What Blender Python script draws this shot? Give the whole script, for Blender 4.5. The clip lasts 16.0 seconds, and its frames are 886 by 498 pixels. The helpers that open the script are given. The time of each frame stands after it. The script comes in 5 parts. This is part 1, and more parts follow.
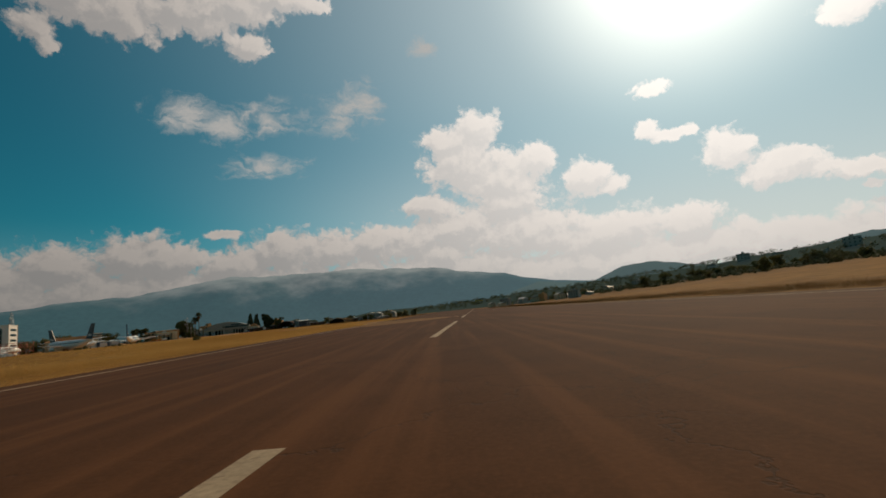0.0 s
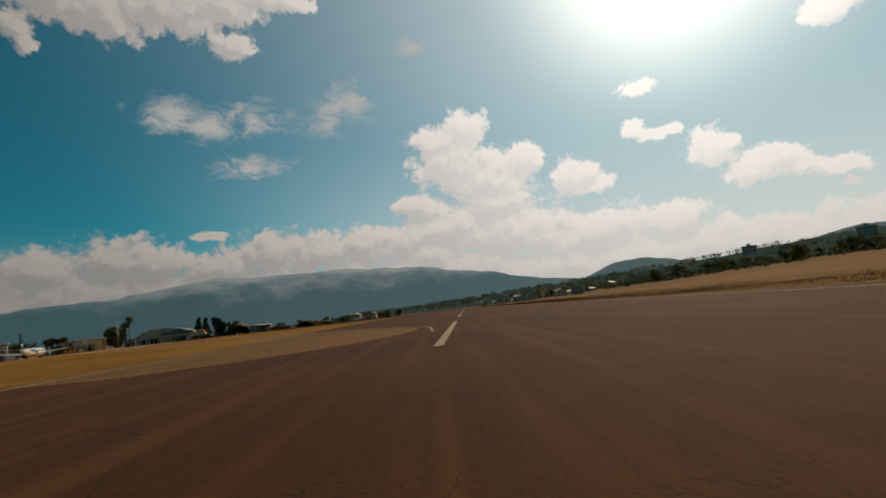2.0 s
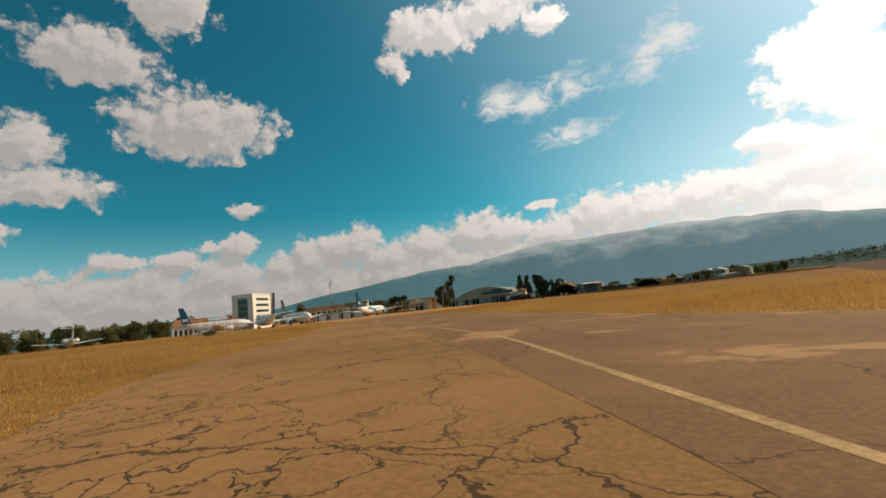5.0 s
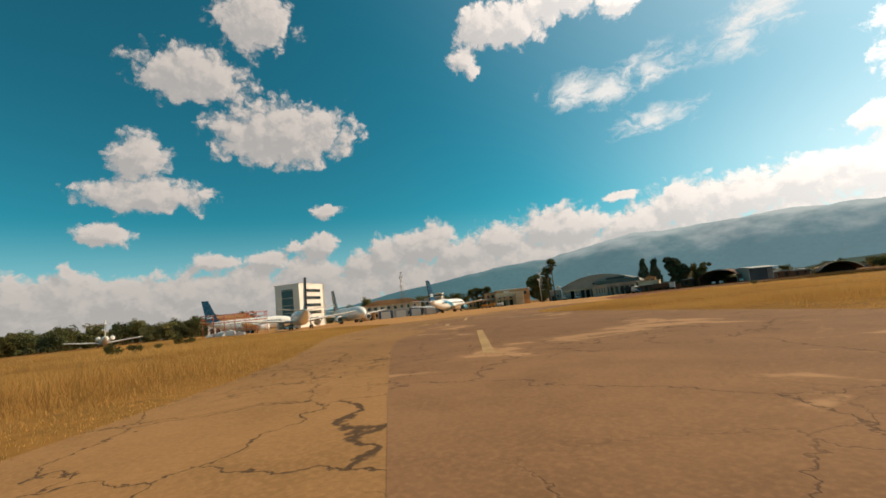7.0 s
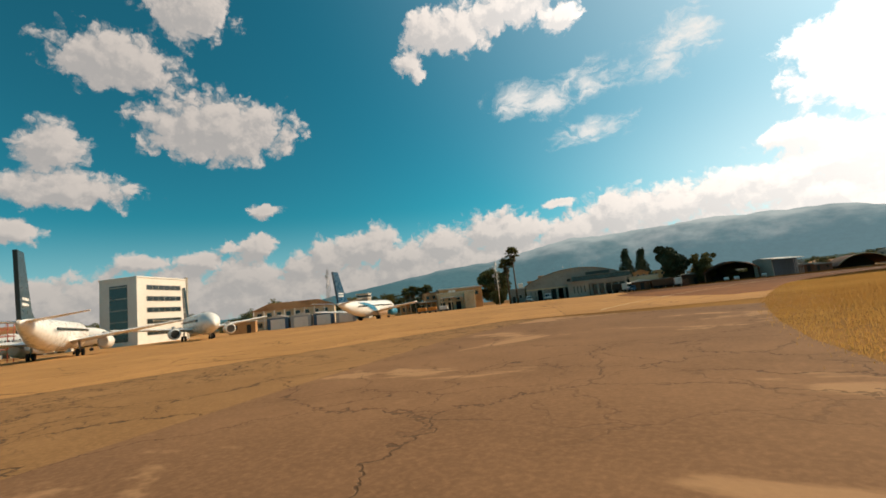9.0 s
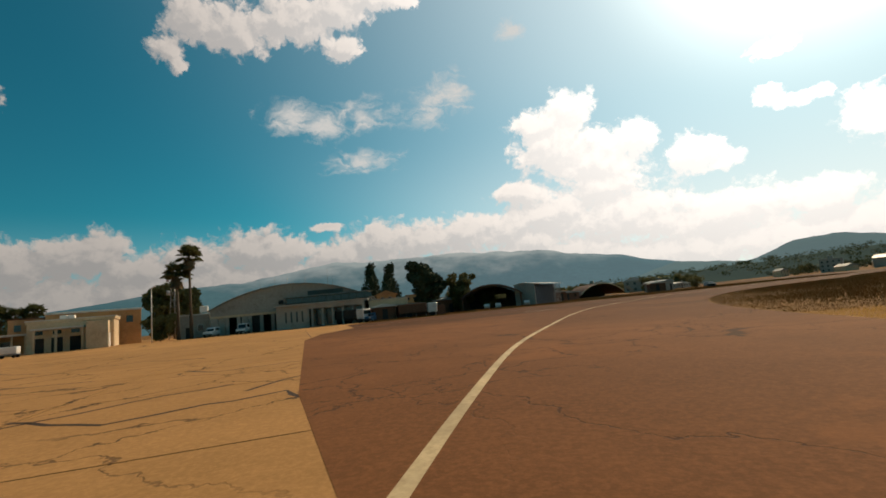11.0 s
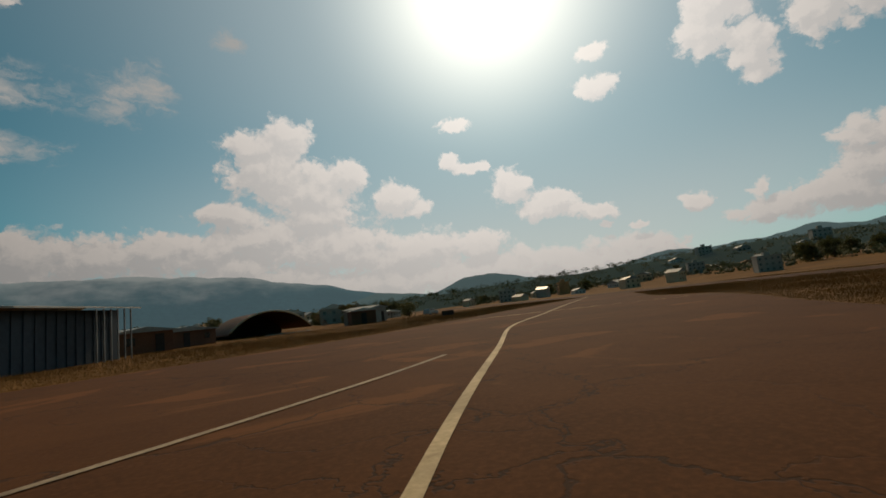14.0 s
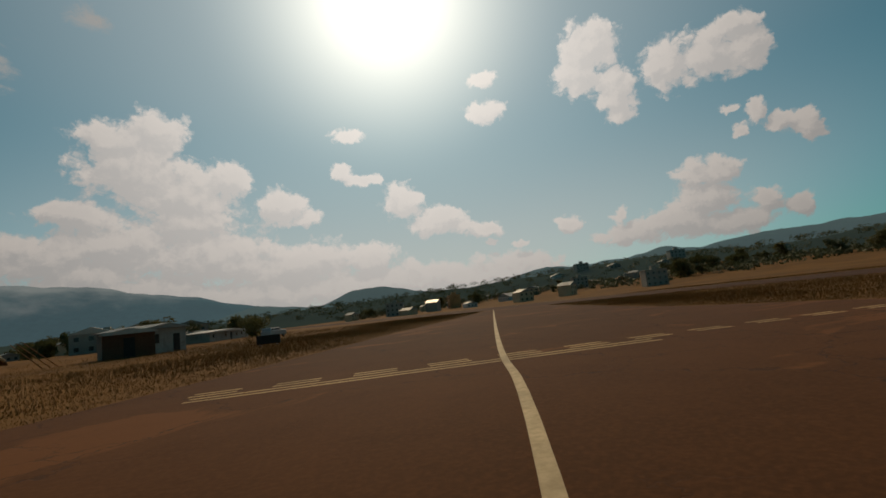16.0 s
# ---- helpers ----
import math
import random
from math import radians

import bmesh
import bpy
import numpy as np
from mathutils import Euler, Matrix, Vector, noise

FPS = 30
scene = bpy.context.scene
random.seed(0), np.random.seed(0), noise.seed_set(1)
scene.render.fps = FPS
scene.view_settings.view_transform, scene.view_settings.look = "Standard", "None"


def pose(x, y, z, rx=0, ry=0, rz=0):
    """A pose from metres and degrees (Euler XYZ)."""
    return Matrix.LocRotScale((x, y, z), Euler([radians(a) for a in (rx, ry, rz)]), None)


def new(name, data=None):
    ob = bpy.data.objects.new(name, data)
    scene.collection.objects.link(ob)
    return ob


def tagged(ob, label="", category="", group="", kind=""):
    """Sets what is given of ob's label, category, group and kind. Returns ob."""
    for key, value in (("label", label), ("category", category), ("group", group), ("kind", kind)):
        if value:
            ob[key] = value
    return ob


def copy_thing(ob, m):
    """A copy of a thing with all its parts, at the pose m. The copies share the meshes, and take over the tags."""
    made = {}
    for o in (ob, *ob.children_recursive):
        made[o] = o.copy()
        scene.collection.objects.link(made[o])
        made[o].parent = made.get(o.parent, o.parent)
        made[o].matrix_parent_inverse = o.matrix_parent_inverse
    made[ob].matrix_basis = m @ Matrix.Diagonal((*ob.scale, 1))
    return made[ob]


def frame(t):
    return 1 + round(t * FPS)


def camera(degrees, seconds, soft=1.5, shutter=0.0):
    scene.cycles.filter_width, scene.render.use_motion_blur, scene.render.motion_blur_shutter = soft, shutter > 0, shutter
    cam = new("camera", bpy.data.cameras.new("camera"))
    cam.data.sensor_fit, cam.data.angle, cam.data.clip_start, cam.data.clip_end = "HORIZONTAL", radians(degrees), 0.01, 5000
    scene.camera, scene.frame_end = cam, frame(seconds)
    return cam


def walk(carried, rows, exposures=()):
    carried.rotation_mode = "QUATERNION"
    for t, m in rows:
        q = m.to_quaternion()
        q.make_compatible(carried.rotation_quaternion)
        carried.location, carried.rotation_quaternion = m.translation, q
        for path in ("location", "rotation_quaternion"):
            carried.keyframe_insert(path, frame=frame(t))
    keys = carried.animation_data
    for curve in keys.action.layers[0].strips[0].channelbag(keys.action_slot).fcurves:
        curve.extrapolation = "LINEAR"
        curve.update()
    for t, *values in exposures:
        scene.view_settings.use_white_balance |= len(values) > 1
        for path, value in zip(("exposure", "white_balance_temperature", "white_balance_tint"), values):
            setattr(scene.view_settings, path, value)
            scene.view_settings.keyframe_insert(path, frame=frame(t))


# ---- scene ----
cam = camera(88.5, 16.0, soft=1.7)

# ---- camera and its way: seconds, x, y, heading, pitch, lean ----
EYE = 1.40
WAY = [
    (0.00, 0.00, 0.00, -0.00, 7.70, -5.70),
    (0.50, -0.01, 14.08, -0.29, 7.75, -6.21),
    (1.00, 0.25, 28.27, -0.78, 7.70, -6.19),
    (1.50, 1.05, 42.71, -0.49, 7.60, -6.26),
    (2.00, 2.15, 57.46, -1.36, 7.50, -6.44),
    (2.50, 2.75, 72.14, 4.89, 7.50, -6.65),
    (3.00, 1.37, 86.10, 15.04, 7.28, -5.10),
    (3.50, -2.19, 98.91, 21.90, 7.08, -5.11),
    (4.00, -8.24, 111.01, 26.15, 6.63, -5.25),
    (4.50, -15.51, 123.34, 31.16, 6.94, -6.07),
    (5.00, -25.18, 135.11, 38.88, 7.04, -6.17),
    (5.20, -29.27, 139.69, 42.24, 7.64, -5.72),
    (5.72, -40.62, 150.69, 45.79, 7.60, -5.79),
    (6.25, -52.63, 160.41, 47.46, 7.56, -5.87),
    (6.78, -64.79, 169.70, 48.03, 7.52, -5.94),
    (7.30, -76.58, 179.41, 48.22, 7.47, -6.02),
    (7.50, -81.02, 183.20, 48.28, 7.37, -6.15),
    (7.80, -87.43, 188.92, 48.46, 7.44, -6.30),
    (8.00, -91.51, 192.72, 48.38, 7.09, -6.19),
    (8.10, -93.52, 194.62, 48.32, 7.16, -6.23),
    (8.68, -102.91, 206.68, 44.52, 7.19, -6.16),
    (9.25, -108.63, 220.75, 37.66, 7.22, -6.08),
    (9.82, -112.63, 235.40, 29.36, 7.25, -5.75),
    (10.40, -116.87, 249.21, 21.25, 7.30, -5.32),
    (10.50, -117.65, 251.49, 19.96, 7.33, -5.22),
    (11.00, -119.77, 263.12, 11.70, 7.27, -5.45),
    (11.50, -120.14, 275.55, 5.42, 7.06, -6.15),
    (12.00, -118.69, 288.31, -3.01, 7.21, -6.23),
    (12.50, -116.81, 299.34, -7.67, 7.46, -6.00),
    (13.00, -113.92, 309.50, -13.08, 7.21, -6.20),
    (13.50, -110.60, 319.59, -19.16, 7.29, -6.30),
    (14.00, -105.56, 328.55, -24.07, 7.31, -6.40),
    (14.50, -101.63, 336.99, -29.00, 7.43, -6.50),
    (15.00, -97.18, 343.95, -32.78, 7.42, -6.40),
    (15.50, -92.68, 349.75, -35.93, 7.49, -6.40),
    (16.00, -88.16, 354.97, -37.99, 7.49, -6.40),
]


def rig(x, y, heading, pitch, lean):
    return Matrix.Translation((x, y, EYE)) @ pose(0, 0, 0, 90 + pitch, 0, heading) @ pose(0, 0, 0, 0, 0, lean)


walk(cam, [(t, rig(*r)) for t, *r in WAY],
     [(0, -0.66), (2, -0.68), (3.2, -0.15), (4.5, 0.18), (8.2, 0.45), (10.5, 0.03), (11, -0.08), (11.6, -0.3), (12.2, -0.7), (13, -0.87), (15, -1.03), (16, -1.08)])

# ---- sky, sun ----
SUN_AZ, SUN_EL = 33.7, 37.0      # degrees clockwise from +y, and up

# cumulus by bearing (left of +y), height, half width, half height, in degrees
CUMULUS = [
    (-5.6, 22.0, 3.3, 2.0), (-1.7, 20.8, 4.0, 1.7), (-3.9, 17.8, 5.5, 3.4), (-8.7, 15.1, 5.4, 3.4), (-13.0, 17.0, 2.5, 1.9), (-9.1, 12.3, 5.0, 2.1),
    (-18.6, 14.0, 3.3, 2.2), (-21.7, 12.7, 1.6, 1.0), (1.4, 13.1, 3.2, 1.4), (-2.3, 10.2, 6.4, 2.8), (-11.5, 8.4, 7.6, 3.1), (-20.9, 7.1, 7.1, 2.7),
    (-28.5, 7.2, 4.0, 1.9), (-33.5, 13.7, 2.7, 2.3), (-36.9, 11.0, 3.0, 1.6), (-41.1, 9.9, 1.5, 1.0), (-44.0, 7.9, 0.6, 0.4), (-27.1, 22.3, 2.0, 0.8),
    (-26.1, 17.8, 1.8, 1.1), (-28.8, 17.1, 2.4, 0.9),
]
CUMULUS += [
    (-38.0, 11.2, 3.2, 1.5), (-43.8, 9.3, 1.9, 1.0), (-54.0, 8.7, 1.7, 1.1), (-59.6, 8.6, 1.0, 1.0), (-45.2, 23.4, 2.7, 1.4), (-45.8, 27.1, 2.1, 1.0),
    (-48.0, 6.7, 1.2, 0.4), (-59.3, 27.7, 3.6, 2.7), (-57.3, 25.4, 2.8, 2.6), (-61.4, 22.3, 2.7, 2.6), (-61.5, 19.9, 1.7, 1.0), (-67.3, 23.5, 2.8, 2.6),
    (-71.4, 23.3, 3.2, 2.5), (-75.0, 22.7, 2.4, 2.4), (-74.2, 25.2, 2.5, 1.2), (-72.3, 17.3, 0.9, 0.5), (-74.7, 16.5, 1.0, 1.1), (-72.9, 15.0, 0.8, 0.6),
    (-76.7, 14.7, 1.4, 1.2), (-78.6, 13.6, 1.1, 1.4), (-68.2, 11.3, 2.4, 1.6), (-70.7, 11.5, 1.6, 1.4), (-68.8, 8.8, 3.5, 2.0), (-74.3, 7.3, 1.4, 1.3),
]
CUMULUS += [
    (-76.6, 6.2, 1.5, 1.3), (-65.9, 6.7, 4.5, 1.8), (-71.5, 5.8, 3.4, 1.5), (-60.4, 6.2, 3.9, 1.4), (40.1, 33.0, 3.2, 2.1), (35.5, 32.4, 4.7, 2.5),
    (29.2, 34.0, 5.8, 2.5), (23.2, 35.2, 4.5, 1.9), (42.9, 29.6, 1.8, 1.6), (41.7, 28.1, 0.9, 1.0), (18.5, 36.3, 4.6, 1.4), (22.4, 31.4, 2.5, 1.7),
    (13.9, 36.0, 2.3, 0.8), (58.5, 6.2, 2.3, 1.8), (55.3, 7.3, 2.5, 2.2), (51.3, 8.1, 3.3, 2.3), (48.9, 8.3, 2.5, 2.3), (45.3, 6.8, 3.2, 1.8),
    (40.8, 7.9, 3.5, 2.2), (34.6, 8.6, 4.5, 2.7),
]
CUMULUS += [
    (30.7, 8.1, 3.3, 2.4), (24.6, 7.4, 4.9, 2.1), (19.5, 8.8, 4.3, 2.5), (13.8, 8.7, 5.0, 2.5), (8.0, 9.2, 4.2, 2.5), (3.1, 8.6, 4.1, 2.4),
    (-0.8, 7.1, 3.3, 2.0), (25.6, 11.0, 2.0, 0.6), (91.9, 4.8, 2.3, 2.3), (88.3, 5.1, 2.5, 2.2), (88.3, 7.4, 0.8, 0.7), (83.8, 4.5, 3.8, 2.3),
    (78.2, 4.3, 3.8, 2.5), (75.0, 7.8, 2.6, 1.1), (71.9, 4.4, 4.2, 2.9), (69.3, 7.6, 2.5, 1.5), (64.3, 5.1, 4.6, 3.1), (63.3, 9.2, 2.0, 1.4),
    (66.0, 9.2, 1.3, 0.7),
]
CUMULUS += [
    (69.5, 33.8, 5.1, 3), (76.6, 27.8, 6.4, 2.7), (66.5, 22.2, 8.6, 3.6), (82.1, 18.9, 2.8, 2.4), (80.8, 15, 6.2, 1.9), (85.3, 10.9, 2.5, 1.2),
    (62.4, 13.4, 2.2, 1.0),
]
WISPS = [(29.1, 23.8, 4.5, 2.6), (20.4, 24.0, 5.6, 2.2), (11.4, 25.0, 4.6, 3.2), (20.9, 18.7, 5.6, 1.8), (25.7, 22.9, 4.6, 2.2), (8.0, 26.2, 3.0, 3.0), (0.0, 31.6, 3.4, 1.4)]
bank = random.Random(7)
for i in range(25):              # the foot of the long bank over the mountains
    a = 122 - i * 7.0
    CUMULUS.append((a, (3.4 if a > 50 else 4.9 if a > -8 else 3.6) + bank.uniform(-0.3, 0.3), 6.5, 2.8 if a > 50 else 2.4))


class Tree:
    """A small hand for node trees."""

    def __init__(self, tree):
        self.tree = tree

    def add(self, kind, inputs=None, **props):
        node = self.tree.nodes.new(kind)
        for key, value in props.items():
            setattr(node, key, value)
        for key, value in (inputs or {}).items():
            if isinstance(value, bpy.types.NodeSocket):
                self.tree.links.new(value, node.inputs[key])
            else:
                node.inputs[key].default_value = value
        return node

    def math(self, op, a, b=0.0, c=0.0, clamp=False):
        return self.add("ShaderNodeMath", {0: a, 1: b, 2: c}, operation=op, use_clamp=clamp).outputs[0]

    def vec(self, op, a, b=(0, 0, 0), out=0):
        return self.add("ShaderNodeVectorMath", {0: a, 1: b}, operation=op).outputs[out]

    def span(self, x, lo, hi, a=0.0, b=1.0, smooth=True):
        return self.add("ShaderNodeMapRange", {0: x, 1: lo, 2: hi, 3: a, 4: b}, interpolation_type="SMOOTHSTEP" if smooth else "LINEAR").outputs[0]

    def mix(self, f, a, b, blend="MIX"):
        n = self.add("ShaderNodeMix", {0: f, 6: a, 7: b}, data_type="RGBA", blend_type=blend)
        return n.outputs[2]


def blob_field(t, uv, blobs):
    field = None
    for a, e, w, h in blobs:
        d = t.vec("SUBTRACT", uv, (a, e, 0))
        d = t.vec("MULTIPLY", d, (1 / (w * 1.12), 1 / (h * 1.22), 0))
        d = t.vec("MAXIMUM", d, t.vec("MULTIPLY", d, (-1, -1.12, 0)))
        d = t.vec("LENGTH", d, out=1)
        field = d if field is None else t.add("ShaderNodeMath", {0: field, 1: d, 2: 0.5}, operation="SMOOTH_MIN").outputs[0]
    return t.math("SUBTRACT", 1.0, field)


def cloud_group():
    """Cloud density over a plane of bearing and height in degrees."""
    g = bpy.data.node_groups.new("cloud_density", "ShaderNodeTree")
    g.interface.new_socket("uv", in_out="INPUT", socket_type="NodeSocketVector")
    g.interface.new_socket("cumulus", in_out="OUTPUT", socket_type="NodeSocketFloat")
    g.interface.new_socket("wisp", in_out="OUTPUT", socket_type="NodeSocketFloat")
    t = Tree(g)
    uv = t.add("NodeGroupInput").outputs[0]
    warp = t.add("ShaderNodeTexNoise", {"Vector": uv, "Scale": 0.28, "Detail": 3.0})
    uvw = t.vec("ADD", uv, t.vec("MULTIPLY", t.vec("SUBTRACT", warp.outputs["Color"], (0.5, 0.5, 0.5)), (2.2, 1.6, 0)))
    curl = t.add("ShaderNodeTexNoise", {"Vector": uv, "Scale": 0.85, "Detail": 4.0, "Roughness": 0.6})
    uvw = t.vec("ADD", uvw, t.vec("MULTIPLY", t.vec("SUBTRACT", curl.outputs["Color"], (0.5, 0.5, 0.5)), (1.9, 1.5, 0)))
    puff = t.add("ShaderNodeTexVoronoi", {"Vector": t.vec("MULTIPLY", uvw, (0.85, 1.0, 1)), "Scale": 0.6, "Detail": 3.0, "Roughness": 0.55, "Lacunarity": 2.3}, feature="F1").outputs["Distance"]
    fine = t.add("ShaderNodeTexNoise", {"Vector": uv, "Scale": 0.6, "Detail": 8.0, "Roughness": 0.58}).outputs["Fac"]
    base = blob_field(t, uvw, CUMULUS)
    d = t.math("ADD", t.math("MULTIPLY_ADD", base, 1.6, 0.34), t.math("MULTIPLY", t.math("SUBTRACT", 0.6, puff), 0.78))
    d = t.math("ADD", d, t.math("MULTIPLY", t.math("SUBTRACT", fine, 0.46), 0.5))
    wn = t.add("ShaderNodeTexNoise", {"Vector": t.vec("MULTIPLY", uvw, (0.5, 1.1, 1)), "Scale": 0.5, "Detail": 9.0, "Roughness": 0.66, "Distortion": 0.8}).outputs["Fac"]
    wisp = t.math("ADD", blob_field(t, uv, WISPS), t.math("MULTIPLY", t.math("SUBTRACT", wn, 0.55), 2.6))
    out = t.add("NodeGroupOutput")
    g.links.new(d, out.inputs[0])
    g.links.new(wisp, out.inputs[1])
    return g


def build_world():
    world = bpy.data.worlds.new("sky")
    scene.world = world
    world.use_nodes = True
    world.node_tree.nodes.clear()
    t = Tree(world.node_tree)
    way = t.vec("NORMALIZE", t.add("ShaderNodeTexCoord").outputs["Generated"])
    xyz = t.add("ShaderNodeSeparateXYZ", {0: way})
    x, y, z = xyz.outputs
    az = t.math("DEGREES", t.math("ARCTAN2", t.math("MULTIPLY", x, -1.0), y))
    el = t.math("DEGREES", t.math("ARCSINE", z))
    uv = t.add("ShaderNodeCombineXYZ", {0: az, 1: el, 2: 0.0}).outputs[0]
    sky = t.add("ShaderNodeTexSky", sky_type="NISHITA", sun_disc=False, sun_elevation=radians(SUN_EL), sun_rotation=radians(SUN_AZ),
                altitude=2200.0, air_density=1.0, dust_density=1.6, ozone_density=2.5).outputs[0]
    sky = t.mix(1.0, sky, (0.165, 0.97, 0.775, 1), "MULTIPLY")
    # forward-scattered light round the sun
    s = Vector((math.sin(radians(SUN_AZ)) * math.cos(radians(SUN_EL)), math.cos(radians(SUN_AZ)) * math.cos(radians(SUN_EL)), math.sin(radians(SUN_EL))))
    near = t.math("DEGREES", t.math("ARCCOSINE", t.vec("DOT_PRODUCT", way, tuple(s), out=1)))
    wide = t.math("POWER", t.span(near, 74.0, 0.0, smooth=False), 2.3)
    tight = t.math("POWER", t.span(near, 22.0, 2.0, smooth=False), 2.2)
    sky = t.mix(wide, sky, (13.0, 13.5, 13.5, 1))
    sky = t.mix(t.math("MULTIPLY", tight, 1.0), sky, (22.0, 20.0, 16.0, 1), "ADD")
    haze = t.math("MULTIPLY", t.span(el, 23.0, 1.0), t.span(near, 66.0, 28.0))
    sky = t.mix(t.math("MULTIPLY", haze, 0.85), sky, (10.6, 10.0, 9.3, 1))
    dim = t.span(near, 45.0, 100.0, 1.0, 0.72)
    sky = t.mix(1.0, sky, t.add("ShaderNodeCombineXYZ", {0: dim, 1: dim, 2: dim}).outputs[0], "MULTIPLY")
    low = t.math("MULTIPLY", t.span(el, 13.0, 2.0), t.span(near, 38.0, 80.0))
    sky = t.mix(t.math("MULTIPLY", low, 0.6), sky, (3.4, 4.6, 4.9, 1))
    # clouds
    group = cloud_group()
    here = t.add("ShaderNodeGroup", {0: uv}, node_tree=group)
    lean = t.vec("SUBTRACT", (-SUN_AZ, SUN_EL, 0), uv)
    lean = t.vec("ADD", uv, t.vec("ADD", t.vec("MULTIPLY", t.vec("NORMALIZE", lean), (0.75, 0.75, 0)), (0.0, 0.75, 0.0)))
    up = t.add("ShaderNodeGroup", {0: lean}, node_tree=group)
    cover = t.span(here.outputs[0], -0.02, 0.58)
    lit = t.span(t.math("SUBTRACT", here.outputs[0], up.outputs[0]), -0.38, 0.75)
    thick = t.span(here.outputs[0], 0.35, 1.5)
    tone = t.mix(lit, (6.6, 6.2, 5.9, 1), (10.0, 8.9, 8.0, 1))
    tone = t.mix(t.math("MULTIPLY", thick, 0.22), tone, (5.6, 5.4, 5.2, 1))
    tone = t.mix(t.math("MULTIPLY", t.span(el, 9.5, 4.5), 0.35), tone, (5.8, 5.4, 5.1, 1))
    tone = t.mix(wide, tone, (20.0, 19.0, 17.8, 1))
    tone = t.mix(tight, tone, (24.0, 22.0, 19.0, 1))
    shine = t.span(near, 18.0, 88.0, 1.05, 0.52)
    tone = t.mix(1.0, tone, t.add("ShaderNodeCombineXYZ", {0: shine, 1: shine, 2: shine}).outputs[0], "MULTIPLY")
    sky = t.mix(t.math("MULTIPLY", cover, 0.97), sky, tone)
    veil = t.math("MULTIPLY", t.span(here.outputs[1], 0.0, 1.1), 0.85)
    sky = t.mix(veil, sky, (7.4, 6.9, 6.4, 1))
    bg = t.add("ShaderNodeBackground", {0: sky, 1: 0.1})
    out = t.add("ShaderNodeOutputWorld")
    world.node_tree.links.new(bg.outputs[0], out.inputs[0])


build_world()
sun_lamp = bpy.data.lights.new("sun", "SUN")
sun_lamp.energy, sun_lamp.angle, sun_lamp.color = 3.6, radians(0.6), (1.0, 0.74, 0.46)
sun = new("sun", sun_lamp)
sun.rotation_euler = (radians(90 - SUN_EL), 0, radians(180 - SUN_AZ))


# ---- materials ----
MATERIALS = {}


def material(name, colour, rough=0.85, metal=0.0, scale=1.0, vary=0.35, tint=None, bump=0.3, bump_scale=8.0, spec=0.3, stains=0.0, stain_colour=None, piece=0.0):
    """A surface whose colour wanders at two scales, with fine relief."""
    if name in MATERIALS:
        return MATERIALS[name]
    m = bpy.data.materials.new(name)
    m.use_nodes = True
    m.node_tree.nodes.clear()
    t = Tree(m.node_tree)
    co = t.add("ShaderNodeTexCoord").outputs["Object"]
    big = t.add("ShaderNodeTexNoise", {"Vector": co, "Scale": 0.25 * scale, "Detail": 5.0, "Roughness": 0.6}).outputs["Fac"]
    small = t.add("ShaderNodeTexNoise", {"Vector": co, "Scale": 5.0 * scale, "Detail": 6.0, "Roughness": 0.65}).outputs["Fac"]
    c = (*colour, 1)
    other = (*(tint or [v * 0.6 for v in colour]), 1)
    col = t.mix(t.span(big, 0.35, 0.7), c, other)
    col = t.mix(t.math("MULTIPLY", t.span(small, 0.3, 0.75), vary), col, tuple(v * 0.45 for v in colour) + (1,))
    if stains:
        st = t.add("ShaderNodeTexNoise", {"Vector": co, "Scale": 1.1 * scale, "Detail": 8.0, "Roughness": 0.7, "Distortion": 1.0}).outputs["Fac"]
        col = t.mix(t.math("MULTIPLY", t.span(st, 0.52, 0.68), stains), col, (*(stain_colour or (0.05, 0.045, 0.04)), 1))
    if piece:
        rnd = t.add("ShaderNodeObjectInfo").outputs["Random"]
        col = t.mix(t.math("MULTIPLY", rnd, piece), col, tuple(v * 0.5 for v in colour) + (1,))
    r = t.span(small, 0.2, 0.8, max(rough - 0.12, 0.02), min(rough + 0.1, 1.0))
    bn = t.add("ShaderNodeTexNoise", {"Vector": co, "Scale": bump_scale, "Detail": 6.0}).outputs["Fac"]
    nor = t.add("ShaderNodeBump", {"Strength": bump, "Distance": 0.02, "Height": bn}).outputs[0]
    sh = t.add("ShaderNodeBsdfPrincipled", {"Base Color": col, "Roughness": r, "Metallic": metal, "Specular IOR Level": spec, "Normal": nor})
    out = t.add("ShaderNodeOutputMaterial")
    m.node_tree.links.new(sh.outputs[0], out.inputs[0])
    MATERIALS[name] = m
    return m


